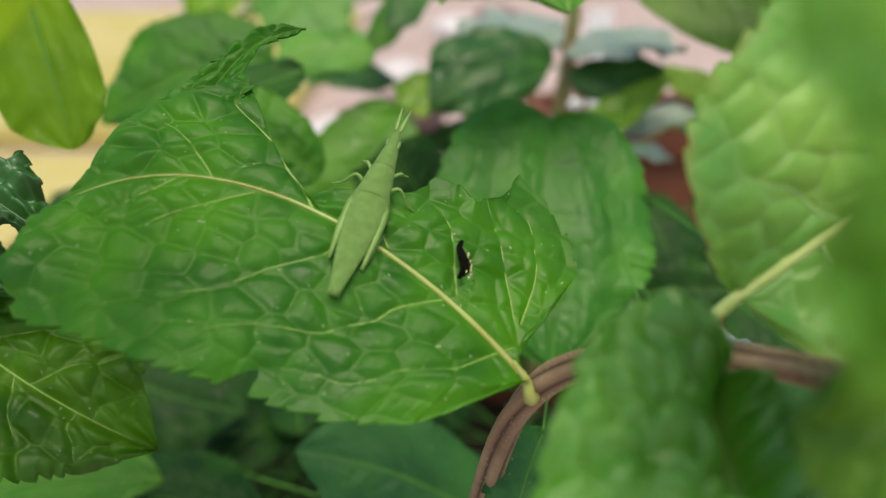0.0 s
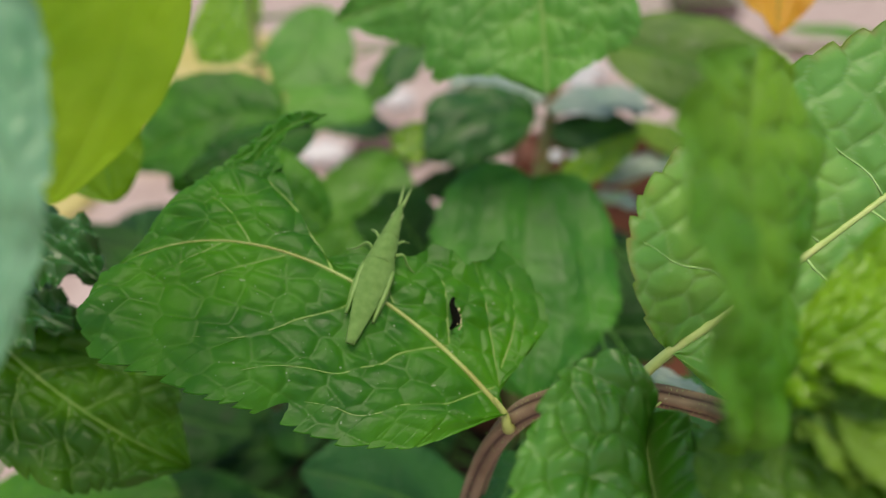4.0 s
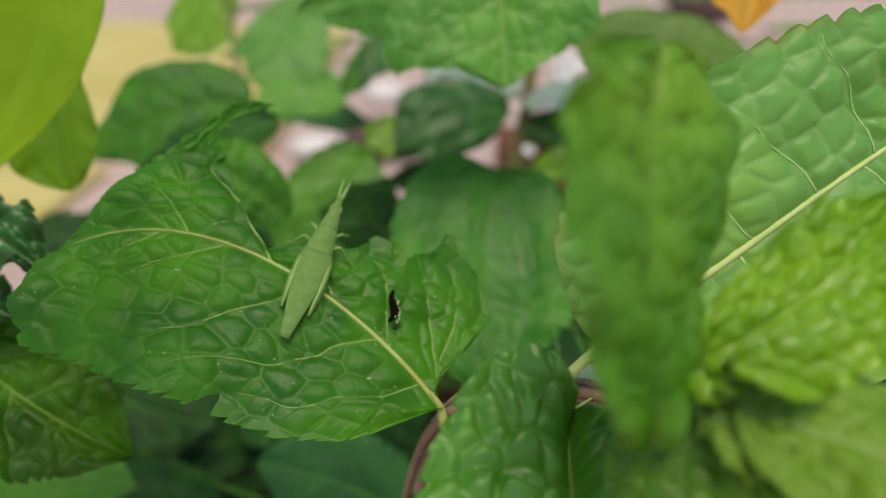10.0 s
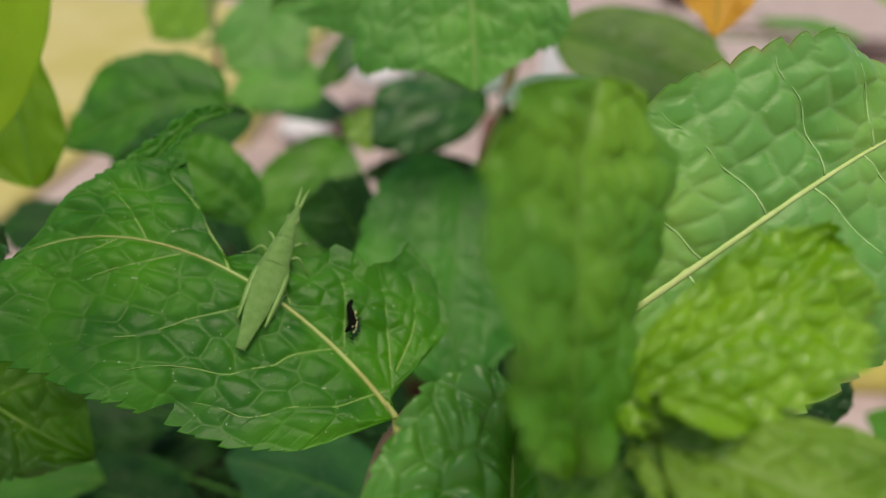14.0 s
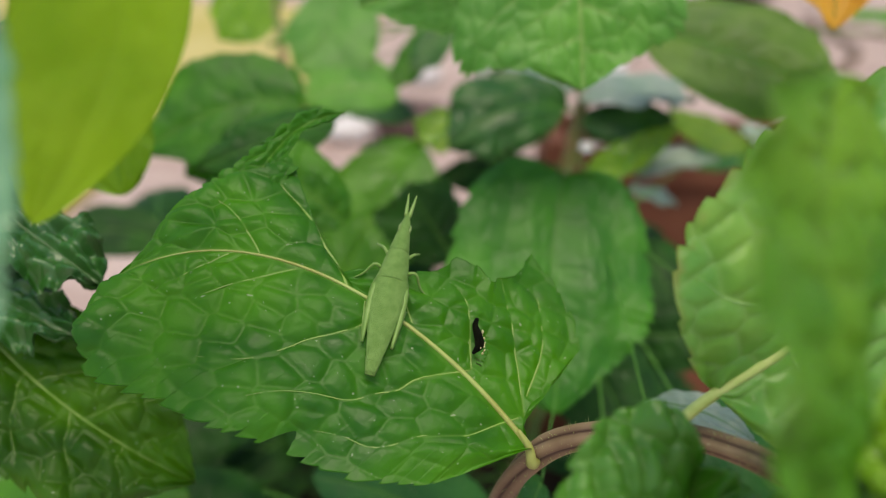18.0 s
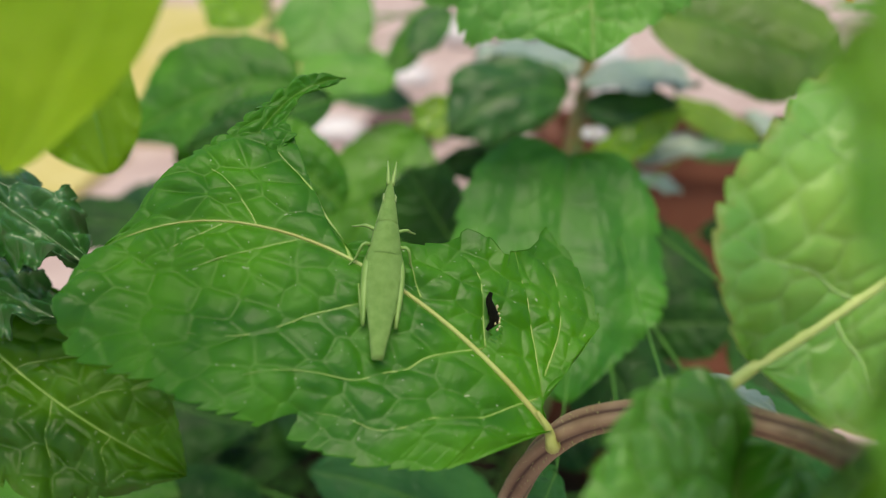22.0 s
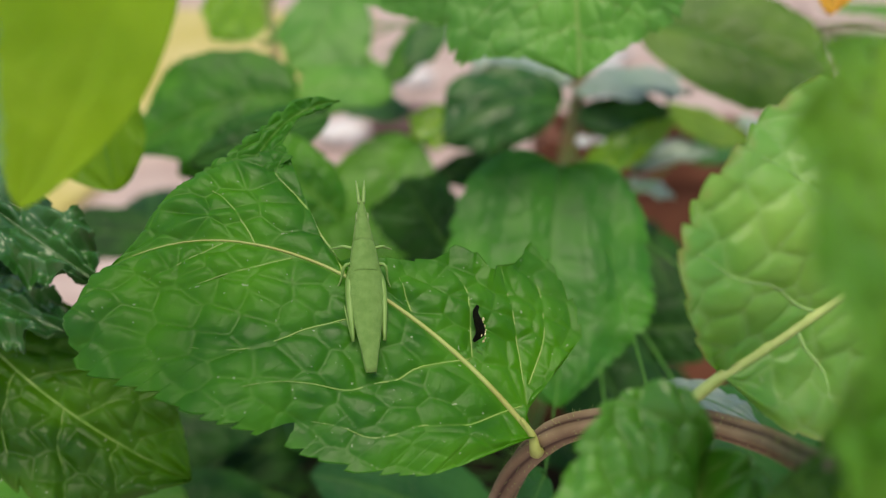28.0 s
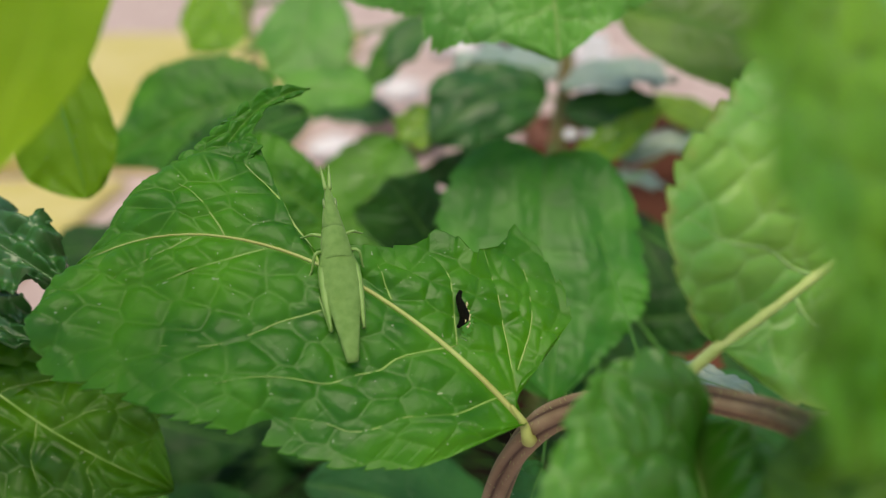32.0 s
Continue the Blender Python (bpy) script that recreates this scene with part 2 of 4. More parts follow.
def tube(points, radii, sides=8, square=0.0, flat=1.0, up=(0.1, 0.2, 1)):
    """Vertices and faces of a tapered tube along a line; square gives a four-ribbed section."""
    p = np.array(points, dtype=float)
    r = np.interp(np.linspace(0, 1, len(p)), np.linspace(0, 1, len(radii)), radii)
    t = np.gradient(p, axis=0)
    t /= np.linalg.norm(t, axis=1)[:, None] + 1e-12
    a = np.cross(t, np.array(up, dtype=float))
    a /= np.linalg.norm(a, axis=1)[:, None] + 1e-12
    b = np.cross(a, t)
    ang = np.linspace(0, 2 * math.pi, sides, endpoint=False)
    k = 1 + square * np.cos(4 * ang)
    v = p[:, None] + r[:, None, None] * (k[None, :, None] * (a[:, None] * np.cos(ang)[None, :, None] + flat * b[:, None] * np.sin(ang)[None, :, None]))
    v = v.reshape(-1, 3)
    f = [(i * sides + j, i * sides + (j + 1) % sides, (i + 1) * sides + (j + 1) % sides, (i + 1) * sides + j) for i in range(len(p) - 1) for j in range(sides)]
    f.append(tuple(range(sides - 1, -1, -1)))
    f.append(tuple((len(p) - 1) * sides + j for j in range(sides)))
    return v, f


def cells(x, y, seed):
    """Distance to the edge between the two nearest of scattered points, one to a unit cell."""
    ix, iy = np.floor(x), np.floor(y)
    best, second = np.full(x.shape, 9.0), np.full(x.shape, 9.0)
    for dx in (-1, 0, 1):
        for dy in (-1, 0, 1):
            cx, cy = ix + dx, iy + dy
            h1 = np.modf(np.abs(np.sin(cx * 127.1 + cy * 311.7 + seed * 17.3)) * 43758.5453)[0]
            h2 = np.modf(np.abs(np.sin(cx * 269.5 + cy * 183.3 + seed * 29.1)) * 24634.6345)[0]
            d = np.hypot(cx + 0.15 + 0.7 * h1 - x, cy + 0.15 + 0.7 * h2 - y)
            second = np.where(d < best, best, np.minimum(second, d))
            best = np.minimum(best, d)
    return second - best


STEMS = {}


def bend(u, knots, values, soft):
    """A line through values at knots, rounded where soft."""
    if not soft:
        return np.interp(u, knots, values)
    k, y = np.array(knots, dtype=float), np.array(values, dtype=float)
    d = np.gradient(y, k)
    i = np.clip(np.searchsorted(k, u) - 1, 0, len(k) - 2)
    h = k[i + 1] - k[i]
    t = (u - k[i]) / h
    return (1 + 2 * t) * (1 - t) ** 2 * y[i] + t * (1 - t) ** 2 * h * d[i] + t * t * (3 - 2 * t) * y[i + 1] + t * t * (t - 1) * h * d[i + 1]


def gap_to(fx, fy, line, fade=0.0):
    """Distance from points of a flat blade to a line on it, growing towards the line's end by fade."""
    best = np.full(fx.shape, 9.0)
    total = len(line) - 1
    for k in range(total):
        (ax, ay), (bx, by) = line[k], line[k + 1]
        dx, dy = bx - ax, by - ay
        s = np.clip(((fx - ax) * dx + (fy - ay) * dy) / (dx * dx + dy * dy + 1e-12), 0, 1)
        best = np.minimum(best, np.hypot(fx - ax - s * dx, fy - ay - s * dy) + fade * ((k + s) / total) ** 2)
    return best


def leaf(plant, label, base, mid, tip, wl, wr, material, up=(0, -0.5, 0.8), stalk=None, fine=0, seed=1, ribs=6, teeth=15, tooth=0.07,
         pucker=None, curl=0.2, fold=0.12, sweep=(0.1, 0.8), shape=(0.72, 0.75), holes=(), rib=0, wave=0.0006, thick=0.00022, rib_size=0.7, margins=None, cell=0.0034, shift=0.25, soft=True, net=0.18,
         vein_paint=0, dry=0.0, groove=0.6, hump=0.0, side_veins=None, notches=(), strong=-1, swell=0.0):
    """A mint leaf: a blade with toothed edges, quilted between its ribs, along a bent midrib from base to tip; wl and wr are its half widths, cell the size of its quilting."""
    nu, nv = (460, 161) if fine > 1 else (190, 111) if fine else (64, 41)
    line = np.array([base, *(mid if isinstance(mid, list) else [mid]), tip], dtype=float)
    up = np.array(up, dtype=float)
    length = np.linalg.norm(np.diff(line, axis=0), axis=1).sum()
    knots = np.linspace(0, 1, len(line))
    poly = [np.polyfit(knots, line[:, c], len(line) - 1) for c in range(3)]
    slope = [np.polyder(q) for q in poly]
    rib = (M_VEIN if fine else M_RIB_GREEN) if rib == 0 else rib
    pucker = (0.0006 if fine else 0.0004) if pucker is None else pucker
    rng = np.random.RandomState(seed)
    ph = rng.rand(6) * 6.28
    wm = max(wl, wr)
    e1 = (line[-1] - line[0]) / np.linalg.norm(line[-1] - line[0])
    e2 = np.cross(e1, up)
    e2 /= np.linalg.norm(e2)

    def blade(u, v):
        """Points of the blade before its relief, its normals and the distance from the midrib."""
        c = np.stack([np.polyval(q, u) for q in poly], -1)
        t = np.stack([np.polyval(q, u) for q in slope], -1)
        t /= np.linalg.norm(t, axis=-1)[..., None]
        s = np.cross(t, up)
        s /= np.linalg.norm(s, axis=-1)[..., None]
        n = np.cross(s, t)
        av, left = np.abs(v), v < 0
        prof = np.sin(math.pi * np.clip(u, 0, 1) ** shape[0]) ** shape[1] * 0.985 + 0.015 * (1 - u)
        w = prof * np.where(left, wl, wr)
        run = u
        if margins:
            edge_l, edge_r = (np.stack([bend(u, [q[0] for q in m], [q[1][c] for q in m], soft) for c in range(3)], -1) for m in margins)
            out = np.where(left[..., None], edge_l, edge_r) - c
            w = np.linalg.norm(out, axis=-1)
            arcs = []
            for m in margins:
                cum = np.cumsum([0] + [np.linalg.norm(np.array(a[1]) - np.array(b[1])) for a, b in zip(m, m[1:])])
                arcs.append(np.interp(u, [q[0] for q in m], cum / cum[-1]))
            run = np.where(left, arcs[0], arcs[1])
        step = run * teeth + 0.35 * np.where(left, 0, 1) + 0.3 * np.sin(17 * run + ph[2]) + 0.2 * np.sin(41 * run + ph[0])
        saw = np.modf(step)[0] if teeth else u * 0
        size = 0.45 + 1.1 * np.modf(np.abs(np.sin(np.floor(step) * 12.99 + seed + np.where(left, 0, 5))) * 4375.85)[0]
        x = av * w * (1 - tooth * size * (1 - saw) ** 1.8 * av ** 3 * np.clip(run * 9, 0, 1))
        for side, u0, u1, cut in notches:
            x = x * (1 - cut * np.clip(1 - np.abs(2 * (u - u0) / (u1 - u0) - 1), 0, 1) ** 0.7 * av ** 7 * (left if side < 0 else ~left))
        k = np.clip(u / 0.45, 0, 1)
        k = k * k * (3 - 2 * k)
        sw = (sweep[0] + (sweep[1] - sweep[0]) * k) * np.clip((1 - u) * 2.2, 0, 1) ** 0.8
        off = s * (np.sign(v) * x)[..., None] + t * (sw * x * (0.75 + 0.25 * av))[..., None]
        if margins:
            off = out / (w[..., None] + 1e-9) * x[..., None]
        return c + off, n, x

    def flat(p):
        return (p - line[0]) @ e1, (p - line[0]) @ e2

    def rib_line(uu, side):
        vs = np.linspace(0.0, 0.9, 12) * side
        av = np.abs(vs)
        uq = np.clip(uu - (0.06 * np.sin(av * 5 + ph[3]) + 0.03 * np.sin(av * 14 + ph[1] + 9 * uu)) / ribs + 0.03 * av ** 2, 0, 0.97)
        return uq, vs

    spread = [(uu, side) for k in range(1, ribs) for side in (-1, 1) for uu in [(k - (shift if side > 0 else 0)) / ribs] if 0.03 < uu < 0.92]
    if side_veins is None:
        lines = [np.stack(flat(blade(*rib_line(uu, side))[0]), -1) for uu, side in spread]
    else:
        lines = [np.stack(flat(smooth_path(q, 12)), -1) for q in side_veins]

    def place(u, v):
        """Points of the blade and how strongly a rib shows there."""
        p, n, x = blade(u, v)
        av, left = np.abs(v), v < 0
        fx, fy = flat(p)
        dm = x
        dv = np.minimum.reduce([gap_to(fx, fy, q, 0.0009) for q in lines]) if lines else fx * 0 + 1
        sway = 0.15 * np.sin(fx / cell * 1.3 + ph[0]), 0.15 * np.sin(fy / cell * 1.7 + ph[5])
        depth = 0.84 + 0.16 * np.sin(fx / cell * 0.7 + ph[2]) * np.sin(fy / cell * 0.9 + ph[3])
        edge = cells(fx / cell + sway[1] + 31, fy / cell * 1.45 + sway[0] + 47, seed) * cell * 0.5
        tiny = cells(fx / cell * 2.6 + 11 + sway[0], fy / cell * 2.6 + 23, seed + 3) * cell / 2.6 * 0.5
        arch = lambda d, r: 1 - (1 - np.clip(d / r, 0, 1)) ** 2
        soft_to = lambda d, r: 1 - np.exp(-(d / r) ** 1.4)
        dome = (1 - depth * (1 - arch(edge, 0.36 * cell))) * (1 - groove * (1 - arch(dv, 0.30 * cell))) + 0.45 * arch(dv, 0.9 * cell)
        dome = dome * soft_to(dm, 0.0007 if rib is None else 0.0013) * (1 - 0.45 * av ** 5)
        h = fold * x - curl * x * x / wm + pucker * 1.35 * dome + 0.10 * pucker * arch(tiny, 0.12 * cell) * soft_to(dv, 0.0006)
        h = h + pucker * swell * dome * np.clip((fx - 0.5 * length) / (0.25 * length), 0, 1)
        h = h + hump * np.sin(math.pi * np.clip(av, 0, 1) ** 0.8)
        h = h + wave * np.sin(u * 13 + ph[4] + np.where(left, 0, 2.1)) * av ** 2 + 0.6 * wave * np.sin(u * 31 + ph[5]) * av ** 3
        h = h + 0.55 * wave * np.sin(u * 9 + v * 4 + ph[1]) * np.sin(v * 7 - u * 5 + ph[3]) * np.clip(av * 3, 0, 1)
        vein = np.maximum.reduce([0.5 * np.exp(-(dv / 0.00020) ** 2), net * np.exp(-(edge / 0.00020) ** 2), 0.7 * np.exp(-(dm / 0.0004) ** 2)])
        vein = vein * (0.35 if rib is None else 1.0) * (1.0 if pucker > 0.0002 else 0.5)
        return p + n * h[..., None], n, vein

    trial = np.linspace(0, 1, 1500)
    speed = sum(np.linalg.norm(np.gradient(blade(trial, trial * 0 + side * 0.9)[0], axis=0), axis=1) for side in (-1, 0, 1))
    speed = np.minimum(speed, speed.mean() * 8)
    reach = np.concatenate([[0], np.cumsum(0.5 * (speed[1:] + speed[:-1]))])
    us = np.interp(np.linspace(0, reach[-1], nu), reach, trial)
    u, v = np.meshgrid(us, np.linspace(-1, 1, nv), indexing="ij")
    top, nrm, vein = place(u, v)
    low = top - nrm * thick
    verts = np.concatenate([top.reshape(-1, 3), low.reshape(-1, 3)])
    o = nu * nv
    keep = np.ones((nu - 1, nv - 1), dtype=bool)
    for hu, hv, ru, rv, lean in holes:
        du, dv = (u[:-1, :-1] - hu), (v[:-1, :-1] - hv)
        keep &= ((du + lean * dv) / ru) ** 2 + (dv / rv) ** 2 > 1 + 0.5 * np.sin(40 * dv / rv)
    i, j = np.nonzero(keep)
    a = i * nv + j
    faces = np.concatenate([np.stack([a, a + nv, a + nv + 1, a + 1], 1), np.stack([a, a + 1, a + nv + 1, a + nv], 1) + o])
    rim = [(a0, b0, b0 + o, a0 + o) for a0, b0 in ((r * nv, (r + 1) * nv) for r in range(nu - 1))]
    rim += [(b0, a0, a0 + o, b0 + o) for a0, b0 in ((r * nv + nv - 1, (r + 1) * nv + nv - 1) for r in range(nu - 1))]
    ob = mesh_object("leaf", verts, faces.tolist() + rim, material, plant, label, veins=np.tile(vein.ravel(), 2), dry=np.tile((np.clip((np.abs(v) - 0.93) / 0.06, 0, 1) * dry).ravel(), 2))
    us = np.linspace(0.0, 0.93, 26)
    ridge, rn, _ = place(us, us * 0)
    ridge = ridge + rn * 0.00005
    r0 = 0.00062 * rig(length) * rib_size
    if stalk is None and plant.name in STEMS:
        away = np.concatenate(STEMS[plant.name])
        away = away[away[:, 2] < base_z(ridge[0][2])] if (away[:, 2] < base_z(ridge[0][2])).any() else away
        stalk = away[np.argmin(np.linalg.norm(away - ridge[0], axis=1))]
    if stalk is not None:
        lead = smooth_path([stalk, (np.array(stalk) * 0.45 + ridge[0] * 0.55) - nrm[0, 0] * 0.0006, ridge[0], ridge[1]], 12)[:-4]
        ridge = np.vstack([lead, ridge])
    if rib is None:
        return ob
    mesh_object("midrib", *tube(ridge, [r0 * 1.35, r0 * 1.15, r0 * 0.8, r0 * 0.5, r0 * 0.22], 8), rib, ob)
    if fine and side_veins is None:
        for uu, side in spread:
            run, rn, _ = place(*rib_line(uu, side))
            rr = 0.00015 * rig(length) * (1.0 - 0.4 * uu) * rib_size / 0.75
            mesh_object("vein", *tube(run + rn * 0.00006, [rr * 1.25, rr, rr * 0.6, rr * 0.3], 5), vein_paint or M_VEIN, ob)
    if side_veins is not None:
        fx, fy = flat(top)
        for number, q in enumerate(side_veins):
            run = []
            for point in smooth_path(q, 22):
                px, py = flat(point)
                k = np.argmin((fx - px) ** 2 + (fy - py) ** 2)
                run.append(top.reshape(-1, 3)[k] + nrm.reshape(-1, 3)[k] * (-0.00004))
            run = smooth_path(np.array(run)[::3], 30)
            rr = (0.00024 if number == strong else 0.00011) * rib_size / 0.55
            mesh_object("vein", *tube(run, [rr * 1.2, rr, rr * 0.7, rr * 0.25], 6), vein_paint or M_VEIN, ob)
    return ob


def base_z(z):
    return z + 0.02


def rig(length):
    return min(1.2, max(0.35, length / 0.055))


# ground, wall, pots
def box(name, lo, hi, material, label, category="", kind="", parent=None, bevel=0.0):
    bm = bmesh.new()
    bmesh.ops.create_cube(bm, size=1)
    for q in bm.verts:
        q.co = [lo[i] + (q.co[i] + 0.5) * (hi[i] - lo[i]) for i in range(3)]
    if bevel:
        bmesh.ops.bevel(bm, geom=bm.edges[:], offset=bevel, segments=2, affect="EDGES")
    me = bpy.data.meshes.new(name)
    bm.to_mesh(me)
    bm.free()
    me.materials.append(material)
    ob = new(name, me)
    ob.parent = parent
    return tagged(ob, label, category, "", kind)


def lathe(profile, sides=48):
    ang = np.linspace(0, 2 * math.pi, sides, endpoint=False)
    v = [(r * math.cos(a), r * math.sin(a), z) for r, z in profile for a in ang]
    f = [(i * sides + j, i * sides + (j + 1) % sides, (i + 1) * sides + (j + 1) % sides, (i + 1) * sides + j) for i in range(len(profile) - 1) for j in range(sides)]
    return v, f


def pot(label, at, r, h):
    p = thing("flower_pot", label, "pot", at)
    prof = [(0.0, 0.0), (r * 0.68, 0.0), (r * 0.70, 0.004), (r * 0.9, h - 0.032), (r * 0.9, h - 0.03), (r * 0.985, h - 0.028), (r, h - 0.024), (r, h - 0.004),
            (r - 0.003, h), (r - 0.008, h), (r - 0.011, h - 0.004), (r - 0.014, h - 0.03), (r * 0.86, h - 0.06), (0.0, h - 0.06)]
    v, f = lathe(prof)
    mesh_object("pot_body", v, f, M_CLAY, p)
    n = 26
    rr = r - 0.013
    sv, sf = [], []
    for i in range(n + 1):
        for j in range(n + 1):
            x, y = (2 * i / n - 1), (2 * j / n - 1)
            k = max(abs(x), abs(y)) / (math.hypot(x, y) or 1)
            x, y = x * k * rr, y * k * rr
            sv.append((x, y, h - 0.026 + 0.006 * noise.noise((x * 60 + at[0] * 9, y * 60, 1.0))))
    for i in range(n):
        for j in range(n):
            a = i * (n + 1) + j
            sf.append((a, a + n + 1, a + n + 2, a + 1))
    mesh_object("soil", sv, sf, M_SOIL, p, "dark crumbly potting soil")
    return p


ground_bm_v = [(x, y, 0.0) for x in (-40, 40) for y in (-40, 40)]
tagged(mesh_object("ground", ground_bm_v, [(0, 2, 3, 1)], M_GROUND, smooth=False), "pinkish pale stone paving", "ground", "", "structure")
mint_pot = pot("round terracotta pot under the mint plants", (-0.02, 0.185, 0.0), 0.105, 0.13)
trough = thing("planter", "reddish terracotta trough standing behind the mint plants", "planter", (0.155, 0.46, 0.0))
for lo, hi in (((-0.10, -0.045, 0), (0.10, -0.033, 0.182)), ((-0.10, 0.033, 0), (0.10, 0.045, 0.182)), ((-0.10, -0.033, 0), (-0.088, 0.033, 0.182)), ((0.088, -0.033, 0), (0.10, 0.033, 0.182))):
    box("side", lo, hi, M_CLAY, "", parent=trough, bevel=0.002)
box("rim", (-0.106, -0.052, 0.165), (0.106, -0.0455, 0.188), M_CLAY, "", parent=trough, bevel=0.0025)
box("soil", (-0.088, -0.033, 0.01), (0.088, 0.033, 0.165), M_SOIL, "dark potting soil", parent=trough)
box("yellow_board", (-1.25, 0.95, 0.0), (-0.22, 2.1, 0.03), M_YELLOW, "pale yellow painted board lying on the paving", "board", bevel=0.004)
box("yellow_slab", (0.30, 0.44, 0.0), (0.52, 0.80, 0.012), M_SLAB, "pale yellow painted slab lying on the paving", "slab", bevel=0.003)
box("yellow_slab", (-0.66, 0.62, 0.0), (-0.40, 0.90, 0.012), M_YELLOW, "pale yellow painted slab lying on the paving", "slab", bevel=0.003)


# White upright added for a bright spot of unknown cause above the trough.
tag = thing("white_stand_in", "small white upright stand-in for a bright spot over the trough", "plant tag", (0.086, 0.424, 0.0))
box("blade", (-0.0068, -0.0006, 0.205), (0.0068, 0.0006, 0.2455), M_BRIGHT_WHITE, "", parent=tag, bevel=0.0004)
box("spike", (-0.0030, -0.0005, 0.150), (0.0030, 0.0005, 0.205), M_BRIGHT_WHITE, "", parent=tag, bevel=0.0003)


def pebble(at, size, material, label, name="stone", category="stone"):
    bm = bmesh.new()
    bmesh.ops.create_icosphere(bm, subdivisions=3, radius=1)
    for q in bm.verts:
        k = 1 + 0.22 * noise.noise(q.co * 1.3 + Vector(at) * 7)
        q.co = Vector((q.co.x * 1.2, q.co.y, q.co.z * 0.6)) * k * size
    low = min(q.co.z for q in bm.verts)
    for q in bm.verts:
        q.co += Vector((at[0], at[1], at[2] - low - 0.1 * size))
    me = bpy.data.meshes.new(name)
    bm.to_mesh(me)
    bm.free()
    me.materials.append(material)
    me.polygons.foreach_set("use_smooth", [True] * len(me.polygons))
    return tagged(new(name, me), label, category, "stones on the paving")


M_WHITE = plain("white_stone", (0.56, 0.52, 0.54), (0.70, 0.66, 0.68), 20, 0.5, 0.2, 0.001)
M_BROWN = plain("brown_stone", (0.07, 0.04, 0.04), (0.13, 0.08, 0.075), 20, 0.8, 0.3, 0.001)
for x, y, r in ((0.333, 1.66, 0.045), (0.035, 1.80, 0.05), (-0.075, 1.36, 0.035), (-0.15, 1.00, 0.030)):
    pebble((x, y, 0), r, M_WHITE, "smooth white stone on the pinkish paving")
for x, y, r in ((0.14, 1.95, 0.05), (0.20, 1.70, 0.04), (-0.06, 1.02, 0.05), (1.15, 1.9, 0.05), (0.9, 1.5, 0.03), (1.0, 2.9, 0.12)):
    pebble((x, y, 0), r, M_BROWN, "dark brown stone on the pinkish paving")


def twig(points, r):
    tagged(mesh_object("twig", *tube(smooth_path(points, 24), [r, r * 0.8, r * 0.3], 8), M_TWIG), "thin dry brown twig lying on the paving", "twig", "dry twigs")


twig([(0.80, 1.60, 0.008), (0.95, 1.85, 0.012), (1.02, 2.20, 0.008), (1.15, 2.65, 0.03)], 0.010)
twig([(0.70, 2.30, 0.008), (1.00, 2.25, 0.01), (1.35, 1.95, 0.01), (1.60, 1.80, 0.008)], 0.008)
twig([(0.88, 1.45, 0.007), (1.05, 1.62, 0.012), (1.25, 1.66, 0.007)], 0.007)


def stem(plant, points, r0, r1, material=M_STEM, label="", n=30, square=0.16):
    STEMS.setdefault(plant.name, []).append(smooth_path(points, 120))
    stripes = np.tile(np.clip(-1.6 * np.cos(4 * np.linspace(0, 2 * math.pi, 24, endpoint=False)) - 0.5, 0, 1), n)
    return mesh_object("stem", *tube(smooth_path(points, n), [r0, (r0 + r1) / 2, r1], 24, square), material, plant, label, veins=stripes)


mint = thing("mint_plant", "mint shoot with crinkled green leaves on a brown bent stem", "plant", (0, 0, 0), "mint shoots")
left_mint = thing("mint_plant", "shaded mint shoot, shade darkened into some of its leaves", "plant", (0, 0, 0), "mint shoots")
back_mint = thing("mint_plant", "leafy mint shoot with dark glossy leaves", "plant", (0, 0, 0), "mint shoots")
tall_mint = thing("mint_plant", "tall mint shoot with leaves hanging into view", "plant", (0, 0, 0), "mint shoots")
far_mint = thing("mint_plant", "farther mint shoot with pale soft green leaves", "plant", (0, 0, 0), "mint shoots")
yellow_shrub = thing("shrub", "small shrub with smooth lime-green rounded leaves", "plant")

# the main shoot: stem from the soil, bent over to the shoot tip
NODE = (0.0116, 0.0785, 0.2435)
stem(mint, [(0.002, 0.130, 0.095), (0.001, 0.110, 0.150), (0.004, 0.095, 0.195), (0.0066, 0.0875, 0.220), (0.0088, 0.0820, 0.2350), NODE, (0.0153, 0.0765, 0.2482), (0.0218, 0.0735, 0.2522),
            (0.0295, 0.0708, 0.2543), (0.0350, 0.0640, 0.2570), (0.0345, 0.0530, 0.2630), (0.0325, 0.0455, 0.2690)], 0.0021, 0.0013, M_STEM, "brown ridged mint stem", 70)
hair_v, hair_f = [], []
hair_rng = np.random.RandomState(8)
hair_line = STEMS[mint.name][0]
hair_dir = np.gradient(hair_line, axis=0)
for k in range(520):
    i = int(30 + 78 * hair_rng.rand())
    t_dir = hair_dir[i] / np.linalg.norm(hair_dir[i])
    out = hair_rng.randn(3)
    out -= t_dir * out.dot(t_dir)
    out /= np.linalg.norm(out)
    root = hair_line[i] + out * (0.0016 if i < 80 else 0.0013)
    v, f = tube([root, root + out * 0.0003 + t_dir * 0.00005, root + out * (0.0005 + 0.0003 * hair_rng.rand()) + t_dir * 0.00018], [0.00003, 0.000022, 0.000006], 3)
    hair_f += [tuple(q + len(hair_v) for q in face) for face in f]
    hair_v += list(v)
tagged(mesh_object("hairs", hair_v, hair_f, M_RIB, mint, "short pale hairs on the stem"), "short pale hairs on the stem", kind="stuff")
